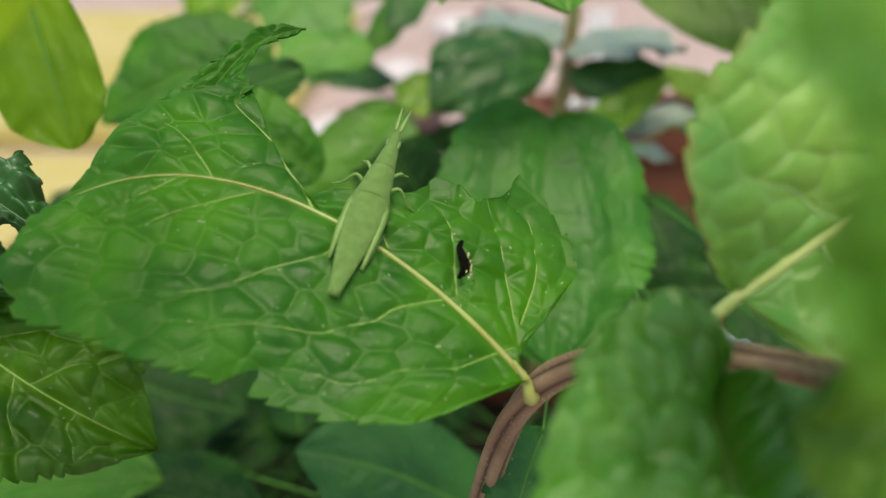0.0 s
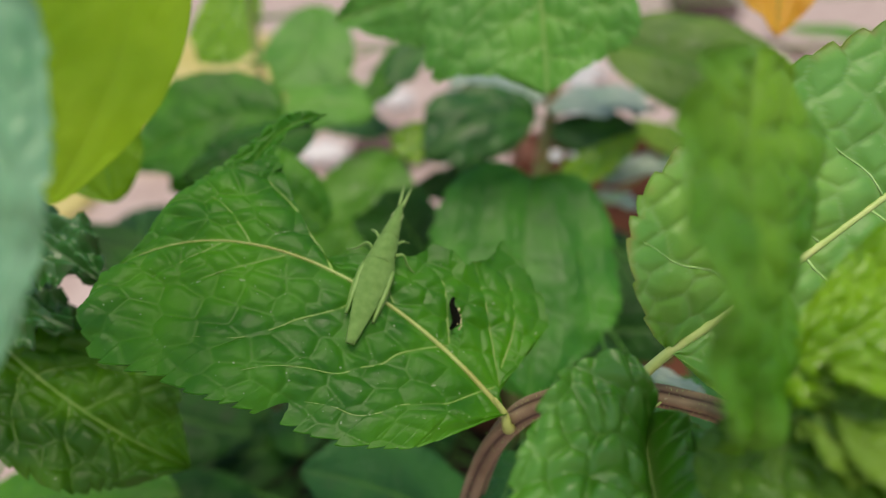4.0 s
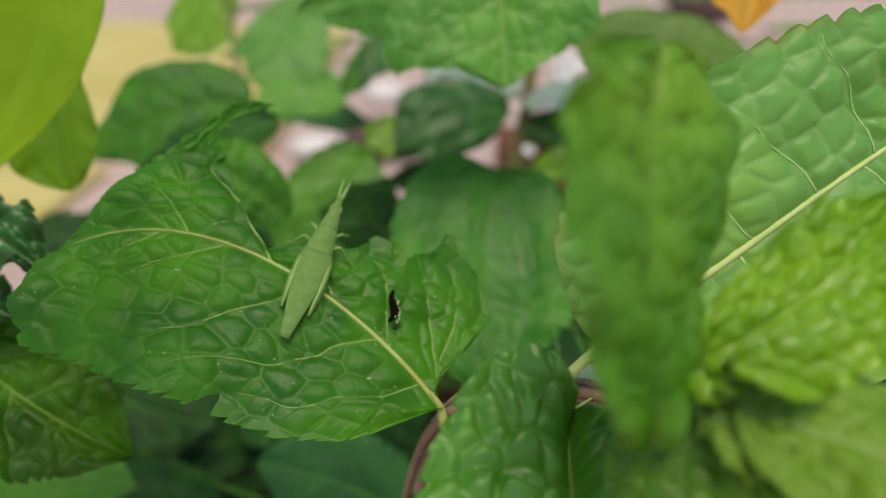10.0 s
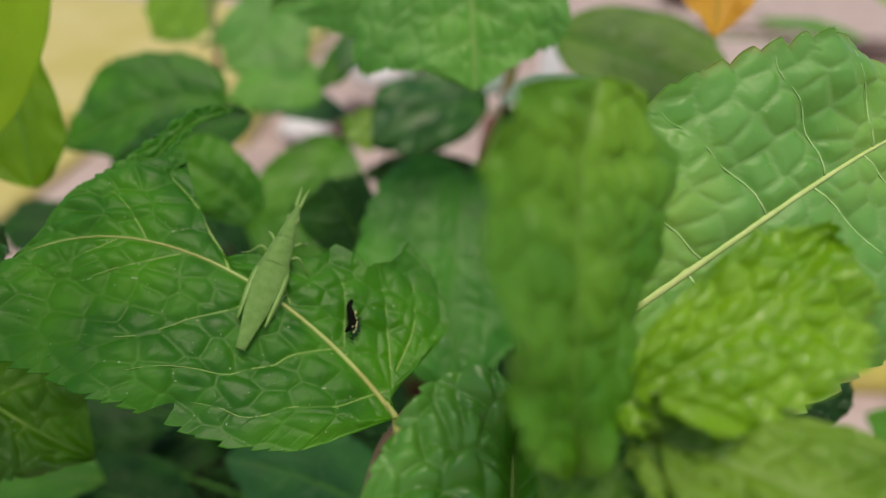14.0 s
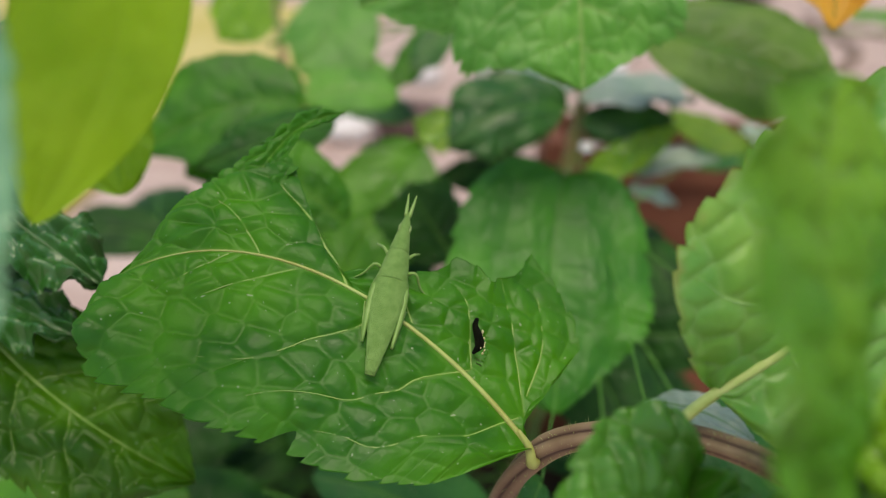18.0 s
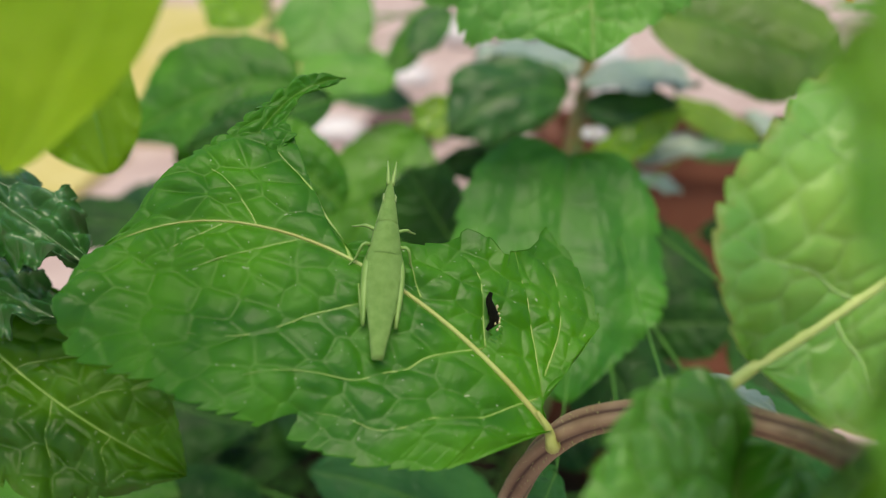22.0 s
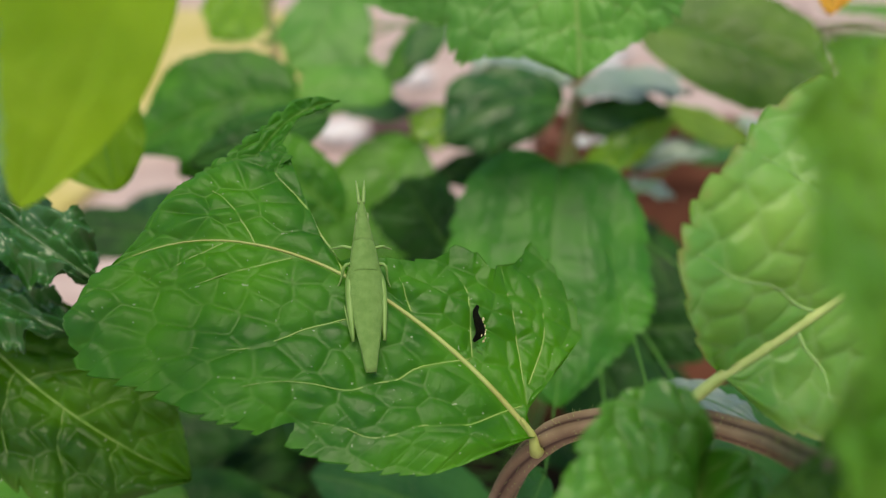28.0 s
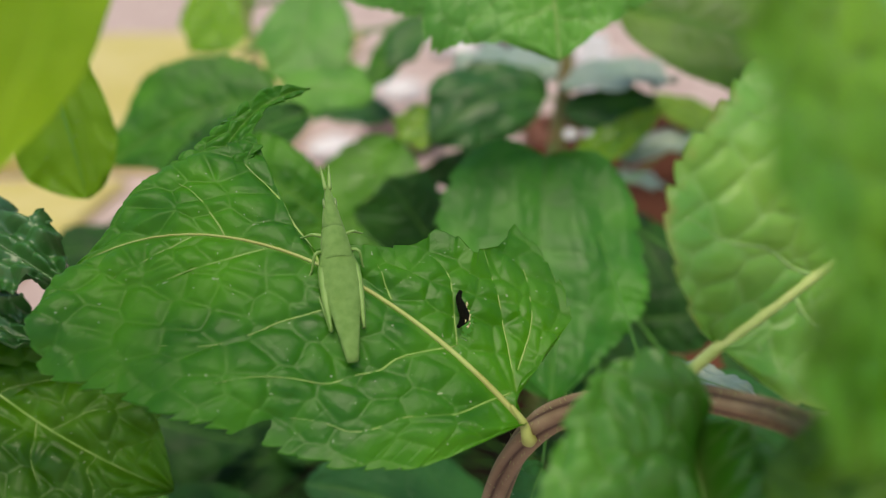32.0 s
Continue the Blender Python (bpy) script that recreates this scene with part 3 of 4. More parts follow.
TALL = [(0.030, 0.215, 0.095), (0.036, 0.240, 0.200), (0.0393, 0.2487, 0.2348), (0.0423, 0.2574, 0.2462), (0.0444, 0.2652, 0.2582), (0.0455, 0.2680, 0.285), (0.040, 0.245, 0.340), (0.033, 0.20, 0.375)]
stem(tall_mint, TALL, 0.0028, 0.0016, M_STEM_GREEN, "reddish-green mint stem", 50)
stem(back_mint, [(0.010, 0.200, 0.095), (0.030, 0.190, 0.170), (0.0345, 0.1800, 0.2350), (0.0345, 0.1780, 0.2480)], 0.0022, 0.0012, M_STEM_GREEN, "thin green mint stem")
stem(left_mint, [(-0.065, 0.190, 0.095), (-0.100, 0.170, 0.170), (-0.104, 0.125, 0.240), (-0.085, 0.085, 0.300), (-0.080, 0.055, 0.345)], 0.0022, 0.0012, M_STEM_GREEN, "thin green mint stem")
stem(far_mint, [(-0.060, 0.235, 0.095), (-0.064, 0.262, 0.190), (-0.0683, 0.2805, 0.2434), (-0.0757, 0.3034, 0.271), (-0.080, 0.312, 0.310)], 0.0020, 0.0010, M_STEM_GREEN, "thin reddish mint stem")

stem(yellow_shrub, [(-0.230, 0.160, 0.0), (-0.200, 0.130, 0.120), (-0.140, 0.090, 0.260), (-0.085, 0.050, 0.350)], 0.0030, 0.0015, M_STEM_GREEN, "thin woody green stem")

# the leaf that carries the grasshopper
BASE, E1, E2, NRM = (Vector(q) for q in ((0.01057, 0.07579, 0.24716), (-0.9713, -0.01843, 0.23715), (0.11926, 0.82487, 0.55258), (0.2058, -0.5650, 0.7990)))


def on_leaf(a, b, h=0.0):
    """A place over the main leaf: millimetres along it, across it and off it."""
    return BASE + (E1 * a + E2 * b + NRM * h) * 0.001


LOWER = [(u, on_leaf(a, b, h)) for u, a, b, h in ((0, 0, 0, -1), (0.05, 9, -5.5, -1), (0.09, 13.5, -8, 0), (0.18, 23, -9.5, -0.5), (0.26, 31, -8.2, -1), (0.30, 35.0, -7.2, -1), (0.335, 38.0, -7.2, -1),
                                                  (0.40, 44, -7, -1.5), (0.50, 51, -4.5, -2), (0.59, 56, -4, -3), (0.70, 61.5, -2.5, -4), (0.82, 64.2, 3, -5), (1, 63, 11.5, -5.5))]
UPPER = [(u, on_leaf(a, b, h)) for u, a, b, h in ((0, 0, 0, -1), (0.02, 1.9, 4.2, -0.5), (0.03, 0.9, 7.6, -0.3), (0.045, -3.4, 11.8, 0), (0.06, -6.2, 16.8, 0), (0.08, -5.1, 21.6, 0), (0.105, -0.9, 27.4, 0), (0.12, 3.3, 30.8, 0),
                                                  (0.135, 5.6, 26.2, 0), (0.15, 7.6, 24.7, 0), (0.175, 9.6, 23.6, 0), (0.195, 11.9, 25.2, 0), (0.23, 15.4, 25.8, 0), (0.25, 17.8, 23.0, 0), (0.28, 19, 22.5, 0), (0.34, 23, 21, 0.5),
                                                  (0.42, 29, 19.8, 1), (0.462, 31.2, 19, 1), (0.476, 43.4, 31.0, 0), (0.51, 42.5, 35.0, 0.5), (0.56, 45.5, 34.6, 0), (0.64, 50.5, 32.0, -1), (0.72, 54.8, 28.6, -2.2), (0.82, 58.5, 21.5, -4), (1, 63, 11.5, -5.5))]
STRIP_OUT = [(u, on_leaf(a, b, h)) for u, a, b, h in ((0, 49, 28, -1.7), (0.08, 55.2, 27.5, -2.9), (0.2, 53.9, 31.0, -2.3), (0.33, 51.0, 34.4, -1.3), (0.46, 49.1, 37.4, -0.5), (0.6, 47.0, 40.8, 0.2), (0.76, 44.6, 44.4, 0.7), (0.9, 41.7, 46.4, 0.8), (1, 37.6, 47.3, 0.7))]
STRIP_IN = [(u, on_leaf(a, b, h)) for u, a, b, h in ((0, 49, 28, -1.7), (0.08, 43.8, 31.0, -0.5), (0.22, 41.9, 34.6, 0), (0.36, 44.0, 36.6, 0.2), (0.48, 43.6, 38.8, 0.4), (0.66, 42.6, 41.9, 0.6), (0.82, 40.0, 43.7, 0.7), (1, 37.6, 47.3, 0.7))]
MAIN_VEINS = [[on_leaf(a, b) for a, b in q] for q in (
    [(43, 18.2), (46.7, 22.3), (49.6, 24.9), (53.5, 27)], [(30.1, 16.5), (31, 18), (34.3, 22.7), (37.7, 26.1), (40.5, 28.6), (43.8, 31)], [(24.6, 14.4), (27.7, 10.7), (33.1, 8), (36.6, 5.6), (42.8, 2.4), (47.6, 2.2)],
    [(10.4, 8.9), (17.1, 6.1), (19.9, 3.8), (22.7, 2.6), (26.2, 0.9), (31.3, 0.3), (36.2, -0.7), (41.1, -2.7)], [(2.3, 3.9), (5.5, 2.1), (9.6, -0.5), (15.7, -1.9), (19.5, -4), (22.4, -4.7), (25.9, -3.9), (30.6, -4.1)],
    [(1.6, 4.5), (3.4, 11.7), (5.9, 19.7), (8, 24.6)], [(1.5, 7.4), (0.1, 13.6), (0.6, 20.7), (2.4, 25.1)], [(10.2, 9.2), (12, 17.5), (13.3, 19.8), (15.6, 21.9)], [(19.8, 13.8), (22.5, 18.2)],
    [(37.7, 17.5), (44.2, 13.9), (50.4, 10.4), (56.5, 8.6)], [(47.7, 17.7), (51.7, 14.2), (56.1, 10.4)])]
main_leaf = leaf(mint, "large crinkled mint leaf with chewed edge and small hole", on_leaf(0, 0, -1), [on_leaf(20, 13, 0.4), on_leaf(43, 18.4, 0.4)], on_leaf(63, 11.5, -5.5), 0.0250, 0.0200, M_LEAF, up=tuple(NRM),
                 stalk=NODE, fine=2, seed=2, ribs=6, curl=0.05, fold=0.03, shift=0.0, soft=False, tooth=0.035, net=0.08, teeth=27, holes=((0.165, 0.30, 0.012, 0.13, 0.02),), rib=M_RIB_BROWN, rib_size=0.55, vein_paint=M_RIB_PALE, pucker=0.00042, strong=1, swell=0.6, notches=((-1, 0.275, 0.312, 0.14),), wave=0.0010, margins=(LOWER, UPPER), cell=0.0054, groove=0.75, side_veins=MAIN_VEINS)
leaf(main_leaf, "ragged torn strip of leaf edge", on_leaf(49, 28, -1.7), [on_leaf(46.8, 35.6, -0.5), on_leaf(43.8, 42.0, 0.4)], on_leaf(37.6, 47.3, 0.7), 0.0040, 0.0032, M_LEAF, up=tuple(NRM), seed=4, fine=1, ribs=4, teeth=9, tooth=0.22, rib=None, pucker=0.0007, cell=0.0045,
     wave=0.0002, curl=0.0, fold=0.0, soft=False, margins=(STRIP_OUT, STRIP_IN)).name = "torn_strip"
petiole = smooth_path([NODE, on_leaf(-0.9, -1.4, -2.4), on_leaf(0.2, 0.2, -1.0), on_leaf(2.2, 2.1, -0.4)], 16)
mesh_object("petiole", *tube(petiole, [0.0011, 0.0009, 0.0006, 0.0003], 12), M_RIB_BROWN, main_leaf, "pale green leaf stalk")
R_LEFT = [(0.00, (0.0310, 0.0695, 0.2620)), (0.05, (0.0272, 0.0702, 0.2655)), (0.12, (0.0232, 0.0700, 0.2740)), (0.20, (0.0242, 0.0745, 0.2812)), (0.30, (0.0303, 0.0779, 0.2884)), (0.42, (0.0394, 0.0815, 0.2949)), (0.55, (0.0540, 0.0861, 0.3018)), (0.68, (0.0646, 0.0884, 0.3042)), (0.82, (0.0766, 0.0911, 0.3011)), (1.00, (0.0883, 0.0917, 0.2924))]
R_RIGHT = [(0.00, (0.0310, 0.0695, 0.2620)), (0.05, (0.0375, 0.0685, 0.2566)), (0.10, (0.0446, 0.0686, 0.2542)), (0.18, (0.0545, 0.0690, 0.2527)), (0.30, (0.0710, 0.0712, 0.2545)), (0.45, (0.0812, 0.0755, 0.2623)), (0.65, (0.0904, 0.0821, 0.2708)), (0.85, (0.0908, 0.0877, 0.2833)), (1.00, (0.0883, 0.0917, 0.2924))]
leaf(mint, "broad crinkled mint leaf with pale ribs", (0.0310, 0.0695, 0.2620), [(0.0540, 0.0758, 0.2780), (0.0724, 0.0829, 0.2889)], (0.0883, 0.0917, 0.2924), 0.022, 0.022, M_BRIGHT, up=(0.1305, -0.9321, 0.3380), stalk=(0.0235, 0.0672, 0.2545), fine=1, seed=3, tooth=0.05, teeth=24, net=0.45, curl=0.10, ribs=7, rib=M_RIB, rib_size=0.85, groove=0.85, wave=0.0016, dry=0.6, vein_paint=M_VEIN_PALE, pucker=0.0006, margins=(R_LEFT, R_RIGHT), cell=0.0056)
NEAR_LEFT = [(0.00, (0.0280, 0.0420, 0.2668)), (0.10, (0.0227, 0.0314, 0.2770)), (0.25, (0.0190, 0.0316, 0.2857)), (0.45, (0.0167, 0.0335, 0.2947)), (0.60, (0.0169, 0.0382, 0.3002)), (0.80, (0.0182, 0.0431, 0.3039)), (0.92, (0.0203, 0.0468, 0.3049)), (1.00, (0.0283, 0.0533, 0.3043))]
NEAR_RIGHT = [(0.00, (0.0280, 0.0420, 0.2668)), (0.10, (0.0288, 0.0392, 0.2704)), (0.25, (0.0313, 0.0432, 0.2746)), (0.38, (0.0347, 0.0479, 0.2794)), (0.50, (0.0365, 0.0519, 0.2847)), (0.70, (0.0372, 0.0568, 0.2932)), (0.85, (0.0362, 0.0595, 0.2992)), (0.95, (0.0333, 0.0583, 0.3023)), (1.00, (0.0283, 0.0533, 0.3043))]
near_leaf = leaf(mint, "upright young mint leaf close to the lens", (0.0280, 0.0420, 0.2668), [(0.0263, 0.0390, 0.2832), (0.0262, 0.0454, 0.2951)], (0.0283, 0.0533, 0.3043), 0.0140, 0.0145, M_NEAR, up=(0.70, -0.67, 0.25), stalk=(0.0325, 0.0455, 0.2690), fine=1, seed=5, curl=0.12, ribs=5, cell=0.0040, wave=0.0010, pucker=0.0007, net=0.08, margins=(NEAR_LEFT, NEAR_RIGHT), rib_size=0.1)
LOW_LEFT = [(0.00, (0.0252, 0.0592, 0.2586)), (0.04, (0.0251, 0.0595, 0.2618)), (0.10, (0.0233, 0.0589, 0.2655)), (0.18, (0.0195, 0.0591, 0.2670)), (0.26, (0.0154, 0.0582, 0.2659)), (0.34, (0.0118, 0.0558, 0.2629)), (0.45, (0.0096, 0.0527, 0.2593)), (0.60, (0.0071, 0.0480, 0.2559)), (0.80, (0.0078, 0.0437, 0.2536)), (1.00, (0.0237, 0.0411, 0.2533))]
LOW_RIGHT = [(0.00, (0.0252, 0.0592, 0.2586)), (0.04, (0.0259, 0.0590, 0.2594)), (0.12, (0.0276, 0.0579, 0.2596)), (0.25, (0.0297, 0.0566, 0.2592)), (0.45, (0.0320, 0.0529, 0.2581)), (0.65, (0.0338, 0.0486, 0.2559)), (0.85, (0.0316, 0.0435, 0.2542)), (1.00, (0.0237, 0.0411, 0.2533))]
leaf(mint, "mint leaf hanging forward with rounded base lobes", (0.0252, 0.0592, 0.2586), [(0.0250, 0.0547, 0.2558), (0.0245, 0.0487, 0.2544)], (0.0237, 0.0411, 0.2533), 0.017, 0.017, M_FORWARD, up=(0.05, -0.75, 0.65), stalk=(0.0310, 0.0690, 0.2545), fine=1, seed=7, curl=-0.05, fold=0.1, ribs=6, tooth=0.05, rib=M_RIB, rib_size=0.55, vein_paint=M_RIB_PALE, pucker=0.0014, margins=(LOW_RIGHT, LOW_LEFT), cell=0.0056, net=0.08, hump=0.0034, wave=0.0012)
leaf(mint, "bright yellow-green puckered young mint leaf", (0.0334, 0.0438, 0.2761), (0.0446, 0.0472, 0.2822), (0.0548, 0.0542, 0.2888), 0.0068, 0.0098, M_YOUNG, up=(-0.1, -0.75, 0.65), stalk=(0.0322, 0.0438, 0.2712), fine=1, seed=9, pucker=0.00062, net=0.06, ribs=5, tooth=0.08, teeth=18, curl=0.12, cell=0.0031, wave=0.0010, rib=None, groove=0.1, shape=(0.9, 0.55))
leaf(mint, "tiny yellow-green folded mint leaf at the tip", (0.0351, 0.0406, 0.2777), (0.0390, 0.0393, 0.2775), (0.0435, 0.0385, 0.2762), 0.0026, 0.0022, M_YOUNG, up=(-0.1, -0.6, 0.8), stalk=(0.0328, 0.0439, 0.2715), seed=11, ribs=5, fold=0.6, pucker=0.0004, rib=None, tooth=0.03)
leaf(mint, "tiny yellow-green folded mint leaf at the tip", (0.0322, 0.0439, 0.2764), (0.0331, 0.0419, 0.2756), (0.0344, 0.0398, 0.2735), 0.0017, 0.0022, M_YOUNG, up=(0.3, -0.8, 0.4), stalk=(0.0322, 0.0436, 0.2709), seed=12, ribs=4, pucker=0.0003, tooth=0.25, teeth=7, rib=None)
leaf(mint, "ragged pale young mint leaf at the tip", (0.0329, 0.0428, 0.2739), (0.0360, 0.0410, 0.2764), (0.0386, 0.0405, 0.2779), 0.0020, 0.0022, M_SOFT, up=(-0.1, -0.7, 0.7), stalk=(0.0322, 0.0436, 0.2709), seed=15, ribs=4, pucker=0.0004, tooth=0.3, teeth=7, wave=0.0012, rib=None)
leaf(mint, "ragged pale young mint leaf at the tip", (0.0340, 0.0412, 0.2728), (0.0365, 0.0379, 0.2718), (0.0403, 0.0354, 0.2704), 0.0034, 0.0034, M_SOFT, up=(-0.1, -0.6, 0.75), stalk=(0.0324, 0.0442, 0.2697), seed=16, ribs=5, pucker=0.0006, tooth=0.2, teeth=9, wave=0.0012)
leaf(mint, "pale olive-green mint leaf close to the lens", (0.0357, 0.0407, 0.2733), (0.0473, 0.0337, 0.2732), (0.0600, 0.0223, 0.2745), 0.0090, 0.0088, M_SOFT, up=(-0.1, -0.35, 0.93), stalk=(0.0324, 0.0442, 0.2697), fine=1, seed=13, curl=0.15, ribs=6, rib_size=0.35, tooth=0.04, teeth=12, pucker=0.0006, wave=0.0010, net=0.08)
leaf(mint, "half-shaded mint leaf under the shoot tip", (0.0318, 0.0481, 0.2684), (0.0369, 0.0421, 0.2697), (0.0450, 0.0365, 0.2690), 0.0060, 0.0135, M_SAGE, up=(0, -0.6, 0.8), fine=1, sweep=(-0.4, 0.5), stalk=(0.0322, 0.0474, 0.2671), seed=14, curl=0.3)
leaf(left_mint, "mint leaf with pale forking ribs, its green darkened for shade", (-0.0852, 0.1037, 0.2497), (-0.0665, 0.0952, 0.2358), (-0.0439, 0.0915, 0.2231), 0.0160, 0.0135, M_SHADED, up=(0.15, -0.6, 0.78), fine=1, seed=17, curl=0.2, ribs=5, cell=0.0062, pucker=0.0010, wave=0.0012, net=0.1, rib_size=0.4)
leaf(left_mint, "grey-green mint leaf in the shade", (-0.1125, 0.1251, 0.1779), (-0.0853, 0.1265, 0.1855), (-0.0604, 0.1257, 0.1862), 0.0130, 0.0120, M_MID, up=(0.1, -0.5, 0.85), seed=19, curl=0.3)
leaf(left_mint, "dark crumpled mint leaf with rolled edges", (-0.0839, 0.1096, 0.2687), (-0.0696, 0.1035, 0.2625), (-0.0586, 0.1001, 0.2560), 0.0074, 0.0074, M_CRUMPLED, up=(-0.1, -0.35, 0.95), fine=1, seed=21, curl=0.45, fold=0.35, pucker=0.00105, wave=0.003, ribs=4, cell=0.0072, rib=None, net=0.02, shape=(0.6, 0.5))
leaf(left_mint, "dark crumpled mint leaf with rolled edges", (-0.0875, 0.1060, 0.2559), (-0.0743, 0.1007, 0.2515), (-0.0633, 0.0977, 0.2476), 0.0062, 0.0068, M_CRUMPLED, up=(-0.1, -0.4, 0.9), fine=1, seed=22, curl=0.3, pucker=0.00103, wave=0.0025, ribs=4, cell=0.0070, rib=None, net=0.02, shape=(0.6, 0.5))
leaf(left_mint, "mint leaf almost touching the lens, bluish reflection in its colour", (-0.0376, 0.0466, 0.3138), (-0.0374, 0.0407, 0.2975), (-0.0373, 0.0328, 0.2768), 0.0059, 0.0072, M_REFLECTION, up=(0.1, -0.9, 0.3), seed=23, curl=0.2)
leaf(yellow_shrub, "smooth lime-green rounded leaf", (-0.0349, 0.0716, 0.3174), (-0.0349, 0.0669, 0.3022), (-0.0439, 0.0613, 0.2845), 0.0062, 0.0110, M_LIME, up=(0.1, -0.9, 0.35), seed=25, tooth=0.0, pucker=0.0001, ribs=5, curl=0.1, teeth=0, shape=(0.62, 0.6), rib=None, wave=0.0002)
leaf(yellow_shrub, "smooth olive-green leaf with a folded edge", (-0.0813, 0.1510, 0.2908), (-0.0749, 0.1437, 0.2728), (-0.0705, 0.1375, 0.2567), 0.0085, 0.0110, M_OLIVE, up=(0.15, -0.8, 0.5), seed=26, tooth=0.0, pucker=0.0001, ribs=5, teeth=0, shape=(0.8, 0.55))
leaf(back_mint, "large heart-shaped mint leaf hanging down", (0.0241, 0.1635, 0.2556), (0.0212, 0.1443, 0.2355), (0.0227, 0.1257, 0.2147), 0.0240, 0.0245, M_BACK, up=(0, -0.93, 0.35), stalk=(0.0270, 0.1696, 0.2568), seed=31, fine=1, ribs=5, net=0.05, pucker=0.00022, cell=0.006, wave=0.0012, teeth=22, tooth=0.06, rib_size=0.3, vein_paint=M_RIB_GREEN, rib=M_RIB_GREEN, curl=0.15, sweep=(-0.5, 0.3))
leaf(back_mint, "oval mint leaf half turned away", (-0.0119, 0.2245, 0.2420), (-0.0243, 0.2131, 0.2269), (-0.0347, 0.1988, 0.2057), 0.0180, 0.0180, M_MID, up=(-0.1, -0.9, 0.4), stalk=(-0.0043, 0.2340, 0.2458), seed=33, curl=0.15)
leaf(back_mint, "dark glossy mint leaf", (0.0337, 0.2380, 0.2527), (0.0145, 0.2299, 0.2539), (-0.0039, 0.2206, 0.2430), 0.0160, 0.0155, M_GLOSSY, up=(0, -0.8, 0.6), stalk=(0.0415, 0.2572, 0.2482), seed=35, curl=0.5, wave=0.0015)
# The sky's pale sheen on these two is painted into the leaf colour.
leaf(back_mint, "shiny mint leaf seen nearly edge-on", (0.0401, 0.2488, 0.2522), (0.0560, 0.2458, 0.2580), (0.0763, 0.2396, 0.2566), 0.0180, 0.0170, M_SHEEN, up=(0.05, -0.08, 1), stalk=(0.0427, 0.2594, 0.2506), seed=36, curl=0.15, wave=0.0015)
leaf(back_mint, "shiny mint leaf seen nearly edge-on", (0.0392, 0.2531, 0.2570), (0.0241, 0.2614, 0.2605), (0.0054, 0.2706, 0.2613), 0.0180, 0.0180, M_SHEEN, up=(-0.1, -0.05, 1), stalk=(0.0425, 0.2605, 0.2504), seed=37, curl=0.12, wave=0.0015)
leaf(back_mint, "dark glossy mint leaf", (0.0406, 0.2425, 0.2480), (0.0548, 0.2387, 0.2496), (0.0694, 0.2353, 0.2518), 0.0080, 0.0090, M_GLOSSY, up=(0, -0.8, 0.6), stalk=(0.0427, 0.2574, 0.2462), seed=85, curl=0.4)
leaf(back_mint, "small grey-green mint leaf before the trough", (0.0641, 0.2519, 0.2256), (0.0781, 0.2551, 0.2327), (0.0934, 0.2545, 0.2314), 0.0060, 0.0060, M_SHEEN, up=(0, -0.4, 0.9), seed=86, curl=0.3)
leaf(back_mint, "small grey-green mint leaf before the trough", (0.0572, 0.2314, 0.2286), (0.0657, 0.2307, 0.2272), (0.0734, 0.2292, 0.2241), 0.0040, 0.0040, M_SHEEN, up=(0, -0.4, 0.9), seed=87, curl=0.3)
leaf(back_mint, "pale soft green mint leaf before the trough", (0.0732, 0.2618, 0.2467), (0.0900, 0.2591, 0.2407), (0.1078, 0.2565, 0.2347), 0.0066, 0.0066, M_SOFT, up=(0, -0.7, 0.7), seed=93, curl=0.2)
leaf(back_mint, "small grey-green mint leaf before the trough", (0.1027, 0.2646, 0.2425), (0.1100, 0.2630, 0.2390), (0.1179, 0.2608, 0.2343), 0.0050, 0.0050, M_SHEEN, up=(0, -0.5, 0.85), seed=94, curl=0.2)
leaf(back_mint, "small yellow-green mint leaf", (0.0423, 0.2328, 0.2331), (0.0551, 0.2316, 0.2397), (0.0708, 0.2325, 0.2507), 0.0065, 0.0060, M_YOUNG, up=(0, -0.75, 0.65), stalk=(0.0403, 0.2491, 0.2356), seed=38)
leaf(back_mint, "small yellow-green mint leaf", (-0.0026, 0.2514, 0.2475), (-0.0073, 0.2460, 0.2431), (-0.0155, 0.2420, 0.2393), 0.0085, 0.0085, M_YOUNG, up=(0, -0.75, 0.65), stalk=(0.0031, 0.2564, 0.2465), seed=39)
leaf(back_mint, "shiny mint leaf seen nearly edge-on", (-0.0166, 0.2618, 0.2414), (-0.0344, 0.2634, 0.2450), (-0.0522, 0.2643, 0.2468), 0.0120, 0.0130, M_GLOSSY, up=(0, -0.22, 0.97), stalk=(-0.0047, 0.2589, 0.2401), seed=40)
leaf(back_mint, "mint leaf deep in the plant, coloured dark for shade", (0.0458, 0.1806, 0.2023), (0.0605, 0.1765, 0.2054), (0.0763, 0.1733, 0.2079), 0.0100, 0.0105, M_DEEP_SHADE, up=(0, -0.85, 0.5), seed=41)
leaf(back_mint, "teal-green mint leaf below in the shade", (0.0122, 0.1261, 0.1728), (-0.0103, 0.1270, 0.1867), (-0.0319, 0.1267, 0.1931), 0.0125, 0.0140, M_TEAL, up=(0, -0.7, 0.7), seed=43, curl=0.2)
leaf(back_mint, "mint leaf deep in the plant, coloured dark for shade", (-0.0047, 0.2374, 0.1939), (-0.0166, 0.2467, 0.2092), (-0.0245, 0.2551, 0.2271), 0.0120, 0.0120, M_DEEP_SHADE, up=(0, -0.7, 0.7), seed=46, curl=0.3)
